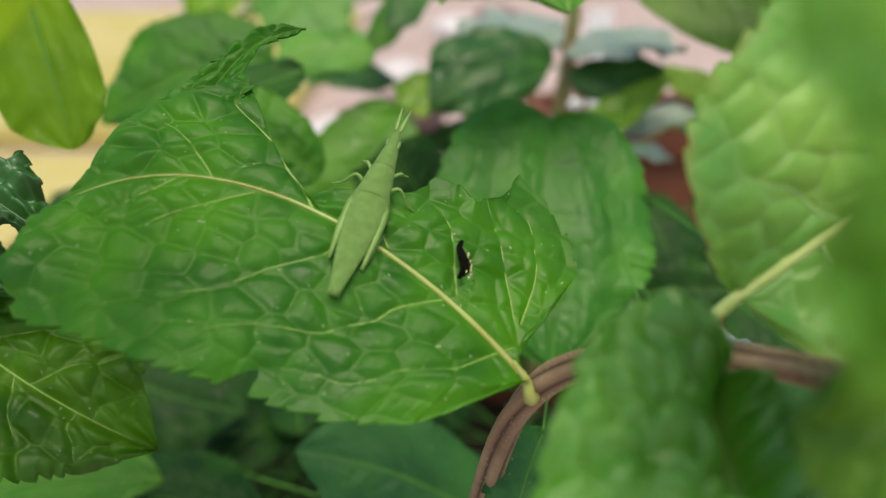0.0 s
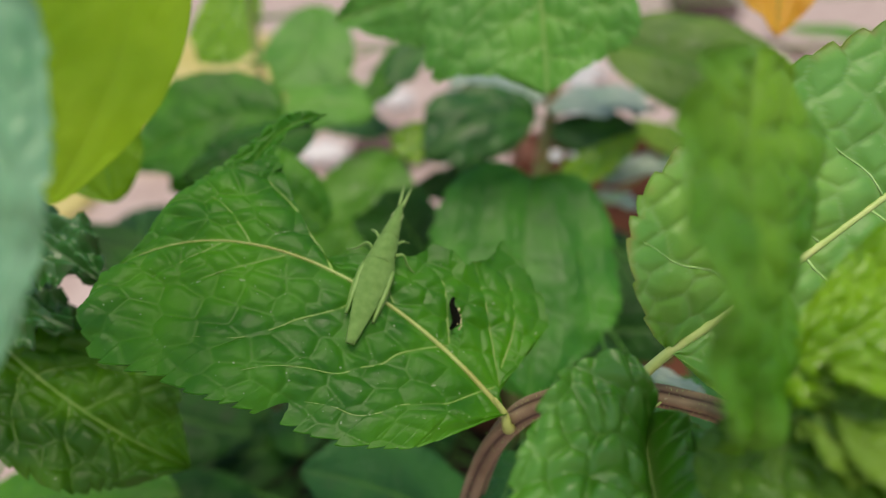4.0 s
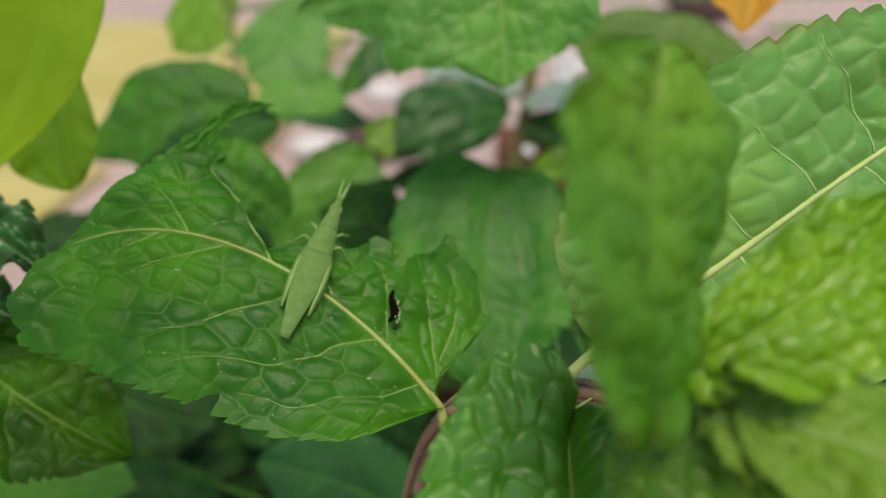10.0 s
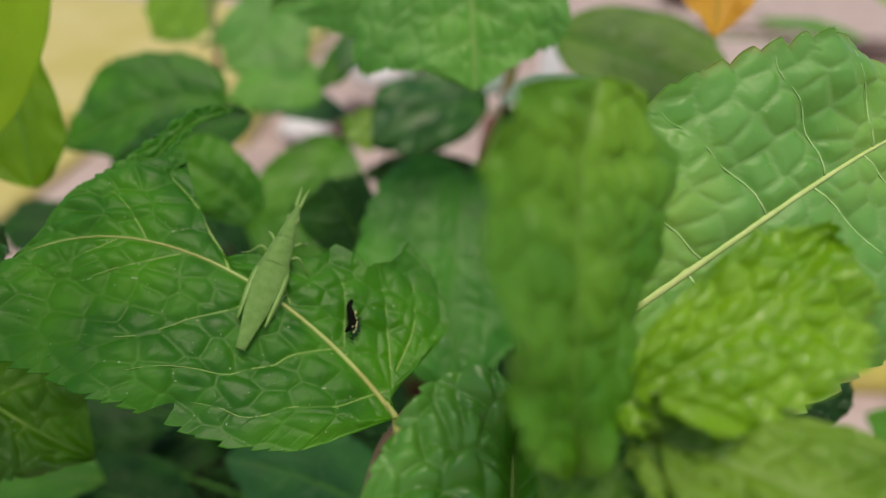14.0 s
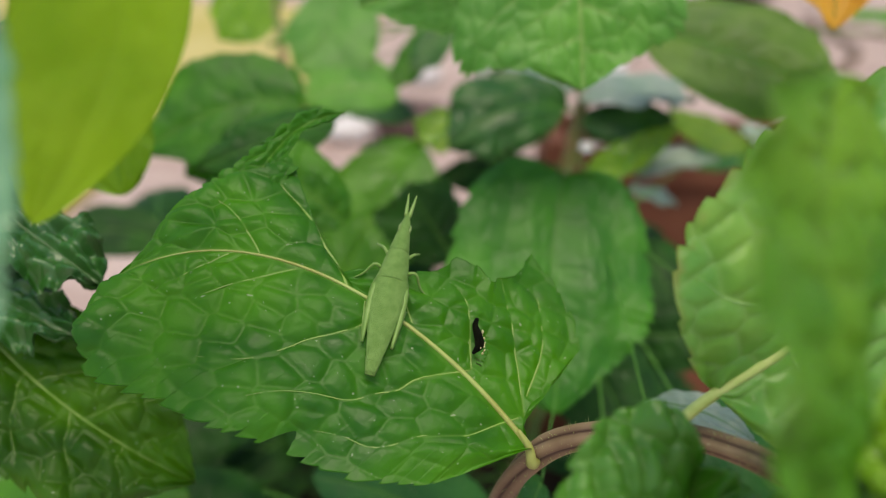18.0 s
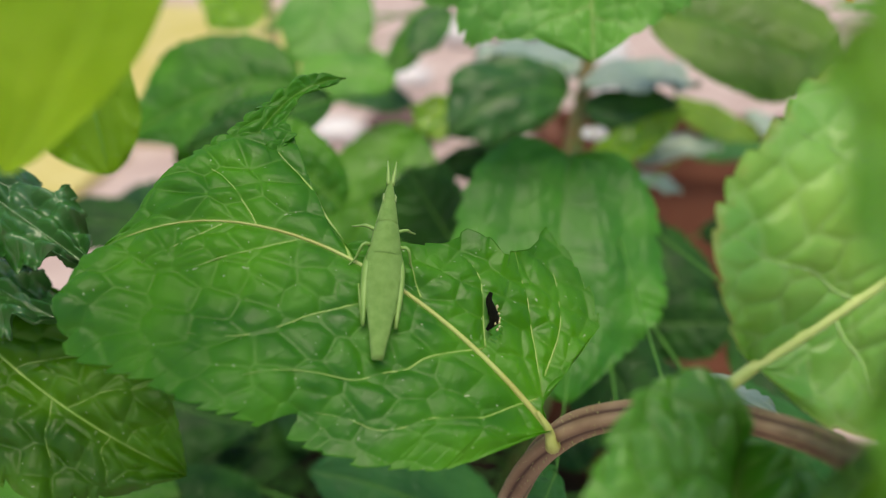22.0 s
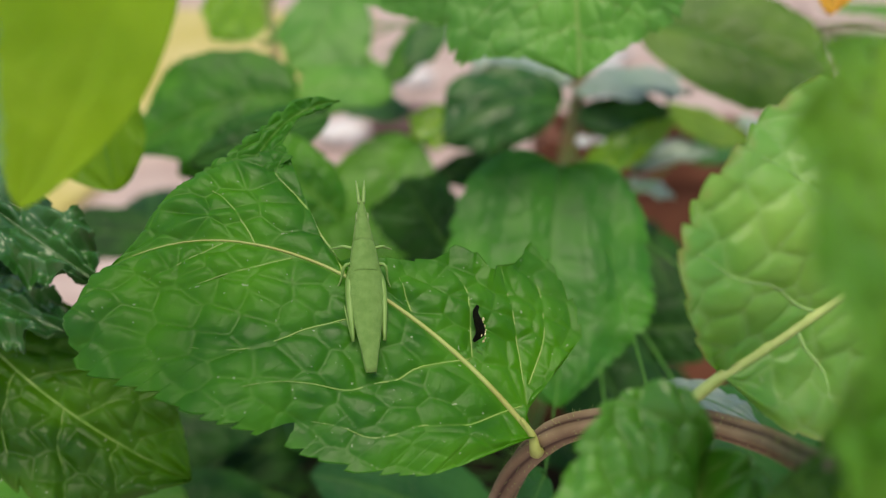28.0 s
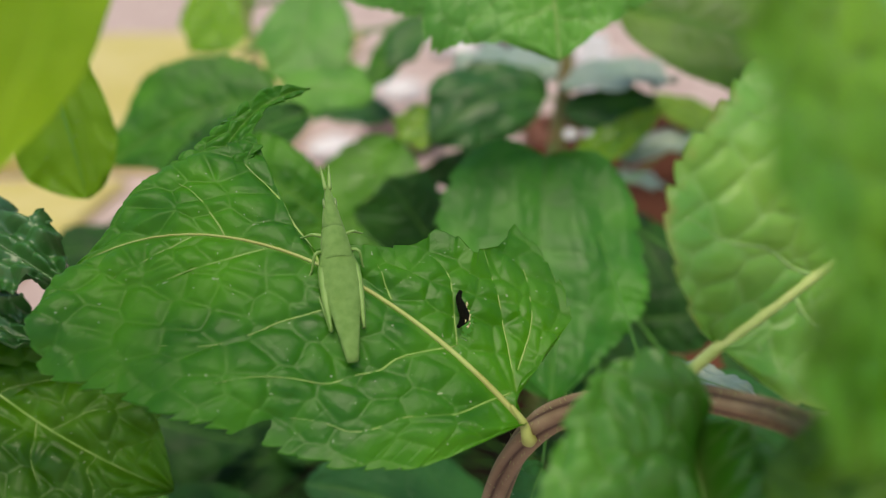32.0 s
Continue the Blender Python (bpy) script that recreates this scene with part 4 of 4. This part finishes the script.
leaf(back_mint, "mint leaf half hidden by its neighbours", (0.0310, 0.1686, 0.2120), (0.0415, 0.1580, 0.1986), (0.0497, 0.1448, 0.1847), 0.0150, 0.0150, M_DEEP_SHADE, up=(0, -0.7, 0.7), seed=47, curl=0.3)
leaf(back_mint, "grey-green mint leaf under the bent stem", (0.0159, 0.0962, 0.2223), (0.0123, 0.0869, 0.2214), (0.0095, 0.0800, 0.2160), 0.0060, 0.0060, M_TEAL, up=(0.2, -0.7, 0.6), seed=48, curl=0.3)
# Dark-coloured leaf added to fill a shaded gap below the main leaf.
leaf(back_mint, "mint leaf deep in the plant, coloured dark for shade", (-0.1011, 0.1741, 0.1883), (-0.0787, 0.1679, 0.1797), (-0.0519, 0.1628, 0.1760), 0.0170, 0.0150, M_DEEP_SHADE, up=(0, -0.6, 0.8), seed=71, curl=0.3)
leaf(back_mint, "mint leaf deep in the plant, coloured dark for shade", (0.0782, 0.1806, 0.2023), (0.0914, 0.1711, 0.1937), (0.1053, 0.1619, 0.1857), 0.0170, 0.0150, M_DEEP_SHADE, up=(0, -0.6, 0.8), seed=72, curl=0.3)
leaf(back_mint, "mint leaf coloured dark for the shade of its neighbours", (-0.0007, 0.1797, 0.2247), (-0.0079, 0.1820, 0.2344), (-0.0143, 0.1855, 0.2443), 0.0130, 0.0110, M_DEEP_SHADE, up=(0, -0.8, 0.6), seed=73, curl=0.3)
leaf(back_mint, "mint leaf coloured dark for the shade of its neighbours", (0.0565, 0.2055, 0.2201), (0.0623, 0.1967, 0.2130), (0.0663, 0.1867, 0.2033), 0.0120, 0.0110, M_DEEP_SHADE, up=(0, -0.8, 0.6), seed=74, curl=0.3)
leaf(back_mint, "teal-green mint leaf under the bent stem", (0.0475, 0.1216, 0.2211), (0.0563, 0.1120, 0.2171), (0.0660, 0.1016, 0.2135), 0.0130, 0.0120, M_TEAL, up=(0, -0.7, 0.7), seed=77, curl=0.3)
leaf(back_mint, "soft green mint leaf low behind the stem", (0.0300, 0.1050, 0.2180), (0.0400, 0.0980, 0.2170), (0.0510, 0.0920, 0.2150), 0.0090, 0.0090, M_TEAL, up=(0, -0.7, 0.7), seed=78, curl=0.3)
leaf(back_mint, "mint leaf under the bent stem, pale sky sheen in its colour", (0.0340, 0.1035, 0.2350), (0.0413, 0.0972, 0.2386), (0.0485, 0.0900, 0.2380), 0.0036, 0.0044, M_SHEEN, up=(0.1, -0.35, 0.95), seed=75, curl=0.3)
leaf(tall_mint, "mint leaf hanging into view with tip down", (0.0169, 0.1683, 0.3275), (0.0209, 0.1559, 0.3049), (0.0232, 0.1441, 0.2810), 0.0210, 0.0270, M_PALE, up=(-0.05, -0.95, 0.25), seed=51, curl=0.1, fine=1, pucker=0.0004, cell=0.006)
leaf(tall_mint, "pale mint leaf hanging across", (0.0303, 0.1699, 0.3123), (0.0044, 0.1707, 0.3024), (-0.0255, 0.1715, 0.2919), 0.0140, 0.0130, M_PALE, up=(0, -0.9, 0.4), seed=52, curl=0.2)
leaf(tall_mint, "wide olive-green leaf behind the shoot", (0.0523, 0.2245, 0.2818), (0.0785, 0.2138, 0.2770), (0.1046, 0.2020, 0.2676), 0.0180, 0.0175, M_SAGE, up=(0, -0.75, 0.6), seed=53, curl=0.2, tooth=0.02)
leaf(tall_mint, "withered orange leaf hanging down", (0.0852, 0.1953, 0.3292), (0.0841, 0.1818, 0.3089), (0.0818, 0.1696, 0.2912), 0.0105, 0.0110, M_ORANGE, up=(0, -0.97, 0.2), seed=54, tooth=0.0, teeth=0, pucker=0.0001)
leaf(far_mint, "soft green mint leaf", (-0.0464, 0.2050, 0.2588), (-0.0659, 0.2022, 0.2591), (-0.0913, 0.1949, 0.2460), 0.0165, 0.0165, M_LEAF, up=(0, -0.8, 0.6), seed=61, curl=0.2)
leaf(far_mint, "shaded mint leaf below its paler neighbour", (-0.0322, 0.1755, 0.2639), (-0.0474, 0.1687, 0.2597), (-0.0641, 0.1643, 0.2535), 0.0075, 0.0085, M_DEEP_SHADE, up=(0, -0.7, 0.7), seed=81, curl=0.3)
leaf(far_mint, "soft green mint leaf", (-0.0274, 0.1555, 0.2441), (-0.0380, 0.1567, 0.2533), (-0.0498, 0.1576, 0.2592), 0.0095, 0.0095, M_LEAF, up=(0, -0.8, 0.6), seed=82, curl=0.25)
leaf(far_mint, "soft green mint leaf", (-0.0204, 0.2216, 0.2574), (-0.0352, 0.2213, 0.2605), (-0.0492, 0.2166, 0.2563), 0.0095, 0.0085, M_PALE, up=(0, -0.6, 0.8), seed=83, curl=0.25)
leaf(far_mint, "dark mint leaf on a thin stem", (-0.0039, 0.2507, 0.2745), (-0.0107, 0.2470, 0.2708), (-0.0169, 0.2400, 0.2620), 0.0070, 0.0060, M_GLOSSY, up=(0, -0.7, 0.6), seed=84, curl=0.25)
leaf(far_mint, "grey-green mint leaf", (-0.0487, 0.2973, 0.2833), (-0.0511, 0.2791, 0.2662), (-0.0630, 0.2698, 0.2569), 0.0190, 0.0190, M_PALE, up=(0, -0.9, 0.4), seed=62)
leaf(far_mint, "yellow-green mint leaf", (-0.0833, 0.3146, 0.2966), (-0.0875, 0.3054, 0.2750), (-0.0989, 0.2990, 0.2597), 0.0140, 0.0140, M_YOUNG, up=(0, -0.9, 0.4), seed=63)
leaf(far_mint, "pale mint leaf", (-0.0246, 0.2728, 0.2528), (-0.0414, 0.2679, 0.2534), (-0.0575, 0.2614, 0.2502), 0.0100, 0.0105, M_PALE, up=(0, -0.6, 0.8), seed=64)
leaf(far_mint, "mint leaf on a thin stem", (-0.0073, 0.2718, 0.2766), (-0.0173, 0.2610, 0.2637), (-0.0250, 0.2512, 0.2532), 0.0060, 0.0060, M_LEAF, up=(0, -0.8, 0.6), seed=65)
leaf(far_mint, "soft green mint leaf", (-0.0601, 0.2167, 0.2474), (-0.0712, 0.2091, 0.2420), (-0.0817, 0.2016, 0.2369), 0.0090, 0.0090, M_LEAF, up=(0, -0.8, 0.6), seed=66)
leaf(far_mint, "mint leaf low beside the pot", (0.0994, 0.3118, 0.2127), (0.1192, 0.3131, 0.2157), (0.1392, 0.3124, 0.2143), 0.0080, 0.0080, M_TEAL, up=(0, -0.6, 0.8), seed=67)
leaf(far_mint, "mint leaf low beside the pot", (0.0788, 0.2463, 0.1892), (0.0899, 0.2412, 0.1781), (0.0991, 0.2343, 0.1631), 0.0120, 0.0120, M_DEEP_SHADE, up=(0, -0.6, 0.8), seed=68)
# Two dark-coloured leaves added to fill shaded gaps by shoot and trough.
leaf(back_mint, "mint leaf coloured dark for the shade of its neighbours", (0.0792, 0.0958, 0.2295), (0.0874, 0.0985, 0.2361), (0.0954, 0.1036, 0.2432), 0.0070, 0.0060, M_DEEP_SHADE, up=(0, -0.8, 0.6), seed=88, curl=0.3)
leaf(back_mint, "mint leaf coloured dark for the shade of its neighbours", (0.0381, 0.2413, 0.2261), (0.0134, 0.2424, 0.2282), (-0.0090, 0.2411, 0.2251), 0.0085, 0.0085, M_DEEP_SHADE, up=(0, -0.7, 0.7), seed=91, curl=0.3)
leaf(back_mint, "soft green mint leaf low behind the shoot", (0.1884, 0.1672, 0.1529), (0.1745, 0.1735, 0.1660), (0.1590, 0.1784, 0.1755), 0.0110, 0.0110, M_MID, up=(0, -0.8, 0.6), seed=89, curl=0.3)
leaf(far_mint, "yellow-green mint leaf low on the paving", (0.3208, 0.4421, 0.2865), (0.2972, 0.4410, 0.2822), (0.2683, 0.4427, 0.2837), 0.0160, 0.0160, M_YOUNG, up=(0, -0.6, 0.8), seed=92, curl=0.2)
leaf(far_mint, "pale mint leaf low on the paving", (0.2679, 0.4301, 0.2558), (0.2370, 0.4340, 0.2620), (0.2030, 0.4351, 0.2618), 0.0060, 0.0060, M_PALE, up=(0, -0.6, 0.8), seed=90, curl=0.2)


# leaves deep in the plants, all in the shade-darkened green
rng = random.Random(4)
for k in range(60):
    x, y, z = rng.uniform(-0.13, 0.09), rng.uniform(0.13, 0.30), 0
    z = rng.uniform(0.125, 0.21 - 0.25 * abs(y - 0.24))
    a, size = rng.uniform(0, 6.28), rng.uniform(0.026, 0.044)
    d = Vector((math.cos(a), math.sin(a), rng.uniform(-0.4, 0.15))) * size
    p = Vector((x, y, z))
    leaf((back_mint, far_mint, left_mint)[k % 3], "shaded mint leaf deep in the plant", p, p + d * 0.5 + Vector((0, 0, 0.003)), p + d, size * 0.33, size * 0.33, M_DEEP_SHADE,
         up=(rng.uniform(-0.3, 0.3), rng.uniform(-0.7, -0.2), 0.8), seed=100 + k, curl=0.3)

# dark crumb of frass lying in the chewed hole of the main leaf
M_FRASS = plain("frass", (0.002, 0.003, 0.002), (0.006, 0.006, 0.003), 900, 0.5, 0.8, 0.0003, 0.05)
M_GLINT = plain("glint", (0.55, 0.5, 0.25), (0.75, 0.7, 0.4), 900, 0.2, 0.5, 0.0002, 1.0)
crumb = smooth_path([on_leaf(10.6, 10.9, 1.4), on_leaf(9.9, 12.2, 1.9), on_leaf(10.3, 13.6, 1.9), on_leaf(10.9, 15.2, 1.6), on_leaf(10.7, 16.4, 1.4)], 22)
tagged(mesh_object("frass_crumb", *tube(crumb, [0.0002, 0.00070, 0.00065, 0.0004, 0.0003], 12), M_FRASS), "shiny black crumb lying on the chewed mint leaf", "debris")
# Pale golden beads stand for glints of light on the crumb.
for k in range(16):
    q = on_leaf(9.9 - 0.8 * rng.random(), 10.9 + 3.6 * rng.random(), 2.1)
    v, f = tube([q - NRM * 0.0005, q, q + NRM * 0.0003], [0.00008, rng.uniform(0.00012, 0.00024), 0.00006], 7)
    tagged(mesh_object("glint_bead", v, f, M_GLINT), "tiny golden bead standing for a glint on the crumb", "debris", "grains on the leaf")

# a drop of water on a back leaf
M_WATER, _, _, wb = shader("water", 0.02, 0.8)
wb.inputs["Base Color"].default_value = (0.95, 0.97, 1, 1)
wb.inputs["Transmission Weight"].default_value, wb.inputs["IOR"].default_value = 0.6, 1.33
bm = bmesh.new()
bmesh.ops.create_icosphere(bm, subdivisions=3, radius=0.0026)
for q in bm.verts:
    q.co.z *= 0.8
me = bpy.data.meshes.new("dewdrop")
bm.to_mesh(me)
bm.free()
me.materials.append(M_WATER)
me.polygons.foreach_set("use_smooth", [True] * len(me.polygons))
drop = tagged(new("dewdrop", me), "clear round drop of water on a mint leaf", "water drop")
drop.location = (0.0414, 0.2322, 0.2421)


# the grasshopper, built along y with its head forward, feet on z = 0
M_HOPPER_LEG = plain("grasshopper_leg", (0.14, 0.265, 0.062), (0.19, 0.32, 0.09), 300, 0.5, 0.2, 0.0001)


M_HOPPER = plain("grasshopper_skin", (0.125, 0.25, 0.058), (0.17, 0.305, 0.085), 700, 0.62, 0.9, 0.00025, 0.3)
M_EYE = plain("grasshopper_eye", (0.12, 0.21, 0.06), (0.17, 0.25, 0.09), 900, 0.3, 0.1, 0.0001)
MM = 0.001


def loft(rows, sides=20, keel=0.12):
    """A body from rows of (y, half width, half height, middle height) in millimetres, with a low keel along its back."""
    v = []
    for y, w, h, z in rows:
        for k in range(sides):
            a = 2 * math.pi * k / sides
            top = max(0.0, math.sin(a))
            v.append((w * math.cos(a) * MM, y * MM, (z + h * (math.sin(a) + keel * top ** 8)) * MM))
    f = [(i * sides + j, i * sides + (j + 1) % sides, (i + 1) * sides + (j + 1) % sides, (i + 1) * sides + j) for i in range(len(rows) - 1) for j in range(sides)]
    f += [tuple(range(sides - 1, -1, -1)), tuple((len(rows) - 1) * sides + j for j in range(sides))]
    return v, f


def fine_rows(rows, n):
    r = np.array(rows, dtype=float)
    t = np.linspace(0, 1, len(r))
    return [tuple(np.interp(q, t, r[:, c]) for c in range(r.shape[1])) for q in np.linspace(0, 1, n)]


hopper = thing("grasshopper", "slender pale green cone-headed grasshopper sitting on a mint leaf", "grasshopper")
mesh_object("abdomen", *loft(fine_rows([(-12, 0.72, 0.3, 0.9), (-10, 1.1, 0.55, 1.0), (-6, 1.5, 0.8, 1.2), (-2, 1.9, 1.0, 1.5), (2, 2.0, 1.1, 1.8)], 24)), M_HOPPER, hopper)
mesh_object("folded_wing", *loft(fine_rows([(-11.8, 0.66, 0.2, 1.1), (-9, 1.25, 0.45, 1.45), (-5, 2.0, 0.75, 1.75), (-1.5, 2.6, 1.0, 2.1), (1.6, 2.5, 1.1, 2.35), (3.6, 2.0, 0.95, 2.45)], 30), 28, 0.14), M_HOPPER, hopper)
mesh_object("thorax", *loft(fine_rows([(1.9, 2.25, 1.25, 2.3), (3, 2.15, 1.3, 2.45), (5, 1.85, 1.25, 2.75), (6.4, 1.58, 1.15, 2.95)], 14), keel=0.14), M_HOPPER, hopper)
mesh_object("head", *loft(fine_rows([(6.35, 1.56, 1.1, 2.95), (8.5, 1.18, 0.9, 3.3), (10.5, 0.80, 0.65, 3.7), (12, 0.46, 0.38, 4.0), (12.8, 0.2, 0.15, 4.1)], 14), keel=0.12), M_HOPPER, hopper)
LEGS = {}
for s in (-1, 1):
    eye = mesh_object("eye", *loft([(9.3, 0.05, 0.05, 3.9), (9.7, 0.20, 0.2, 3.9), (10.1, 0.24, 0.24, 3.95), (10.5, 0.19, 0.2, 4.0), (10.8, 0.05, 0.05, 4.05)], 10), M_EYE, hopper)
    eye.location = (s * 0.00078, 0, 0)
    ant = smooth_path([(s * 0.00028, 0.0122, 0.0041), (s * 0.00042, 0.0138, 0.0045), (s * 0.00062, 0.0158, 0.0047)], 8)
    mesh_object("antenna", *tube(ant, [0.00030, 0.00026, 0.00008], 6), M_HOPPER_LEG, hopper)
    fore = smooth_path([(s * 0.0011, 0.0058, 0.0022), (s * 0.0024, 0.0068, 0.0024), (s * 0.0031, 0.0077, 0.0010), (s * 0.0037, 0.0084, 0.0)], 12)
    LEGS["front", s] = mesh_object("front_leg", *tube(fore, [0.0003, 0.00024, 0.00016, 0.0001], 6), M_HOPPER_LEG, hopper)
    mids = smooth_path([(s * 0.0013, 0.0036, 0.0018), (s * 0.0030, 0.0034, 0.0030), (s * 0.0040, 0.0022, 0.0012), (s * 0.0052, 0.0014, 0.0)], 12)
    LEGS["middle", s] = mesh_object("middle_leg", *tube(mids, [0.0003, 0.00024, 0.00016, 0.0001], 6), M_HOPPER_LEG, hopper)
    thigh = smooth_path([(s * 0.0017, 0.0034, 0.0018), (s * 0.0022, 0.0004, 0.0019), (s * 0.0023, -0.0032, 0.0016), (s * 0.0021, -0.0076, 0.0011)], 14)
    hind = mesh_object("hind_leg", *tube(thigh, [0.0004, 0.00066, 0.00052, 0.0002], 10, flat=1.4), M_HOPPER_LEG, hopper)
    shin = smooth_path([(s * 0.0021, -0.0076, 0.0011), (s * 0.0026, -0.0045, 0.0008), (s * 0.0030, -0.0012, 0.0003)], 10)
    mesh_object("shin", *tube(shin, [0.00026, 0.0002, 0.00016], 6), M_HOPPER_LEG, hind)


def seat(a, b, heading, lift=0.6):
    """The pose of the grasshopper on the main leaf: middle in millimetres along and across it, heading in degrees from the leaf's length."""
    h = radians(heading)
    y = E1 * math.cos(h) + E2 * math.sin(h)
    z = NRM.normalized()
    y = (y - z * y.dot(z)).normalized()
    x = y.cross(z)
    m = Matrix((x, y, z)).transposed().to_4x4()
    m.translation = on_leaf(a, b, lift)
    return m


def swing(hip, degrees):
    """A turn about an upright line through a hip, in the grasshopper's space."""
    c = Vector(hip)
    return Matrix.Translation(c) @ pose(0, 0, 0, 0, 0, degrees) @ Matrix.Translation(-c)


def motions():
    walk(near_leaf, [(t, pose(x, 0, 0)) for t, x in ((0, -0.0020), (1.0, -0.0014), (2.0, -0.0010), (3.5, 0), (16.0, 0), (17.0, -0.0014), (18.0, -0.0008), (20.0, -0.0014), (22.0, -0.0014), (23.5, -0.0006), (25.0, 0.0006), (29.0, 0.0016), (31.0, 0.0008), (32.0, 0))])
    walk(hopper, [(t, seat((ha + ta) / 2, (hb + tb) / 2, math.degrees(math.atan2(hb - tb, ha - ta)))) for t, ha, hb, ta, tb in HOPPER_ROWS])
    for (kind, s), leg in LEGS.items():
        hip = (s * 0.0011, 0.0058, 0.0022) if kind == "front" else (s * 0.0013, 0.0036, 0.0018)
        turns = ((0, 10), (16.0, 8), (17.0, 16), (18.5, 4), (20.0, 0), (21.0, -22), (23.0, -16), (25.0, -26), (32.0, -22)) if kind == "front" else ((0, 30), (16.0, 28), (17.5, 10), (19.5, 16), (20.5, -14), (23.0, -6), (25.0, -22), (32.0, -18))
        walk(leg, [(t, swing(hip, s * a)) for t, a in turns])


HOPPER_ROWS = [(0.0, 21.6, 28.9, 25.4, 5.1), (4.0, 21.9, 28.9, 25.2, 4.9), (9.0, 22.2, 28.5, 25.2, 4.7), (13.0, 22.6, 28.2, 25.0, 4.5), (16.0, 23.0, 28.0, 24.8, 4.3), (17.0, 23.7, 28.4, 24.5, 4.4), (18.0, 24.1, 28.4, 24.2, 4.0),
               (19.5, 24.2, 27.6, 24.1, 3.5), (20.0, 25.6, 27.6, 24.0, 3.3), (21.0, 27.1, 27.5, 23.9, 3.2), (22.0, 27.4, 27.3, 23.9, 3.0), (23.0, 28.1, 26.9, 23.5, 2.9), (24.0, 29.2, 26.6, 23.2, 3.0), (25.0, 30.1, 26.4, 23.0, 3.1),
               (28.0, 30.2, 26.4, 23.6, 3.1), (32.0, 31.2, 26.4, 23.3, 3.2)]
motions()
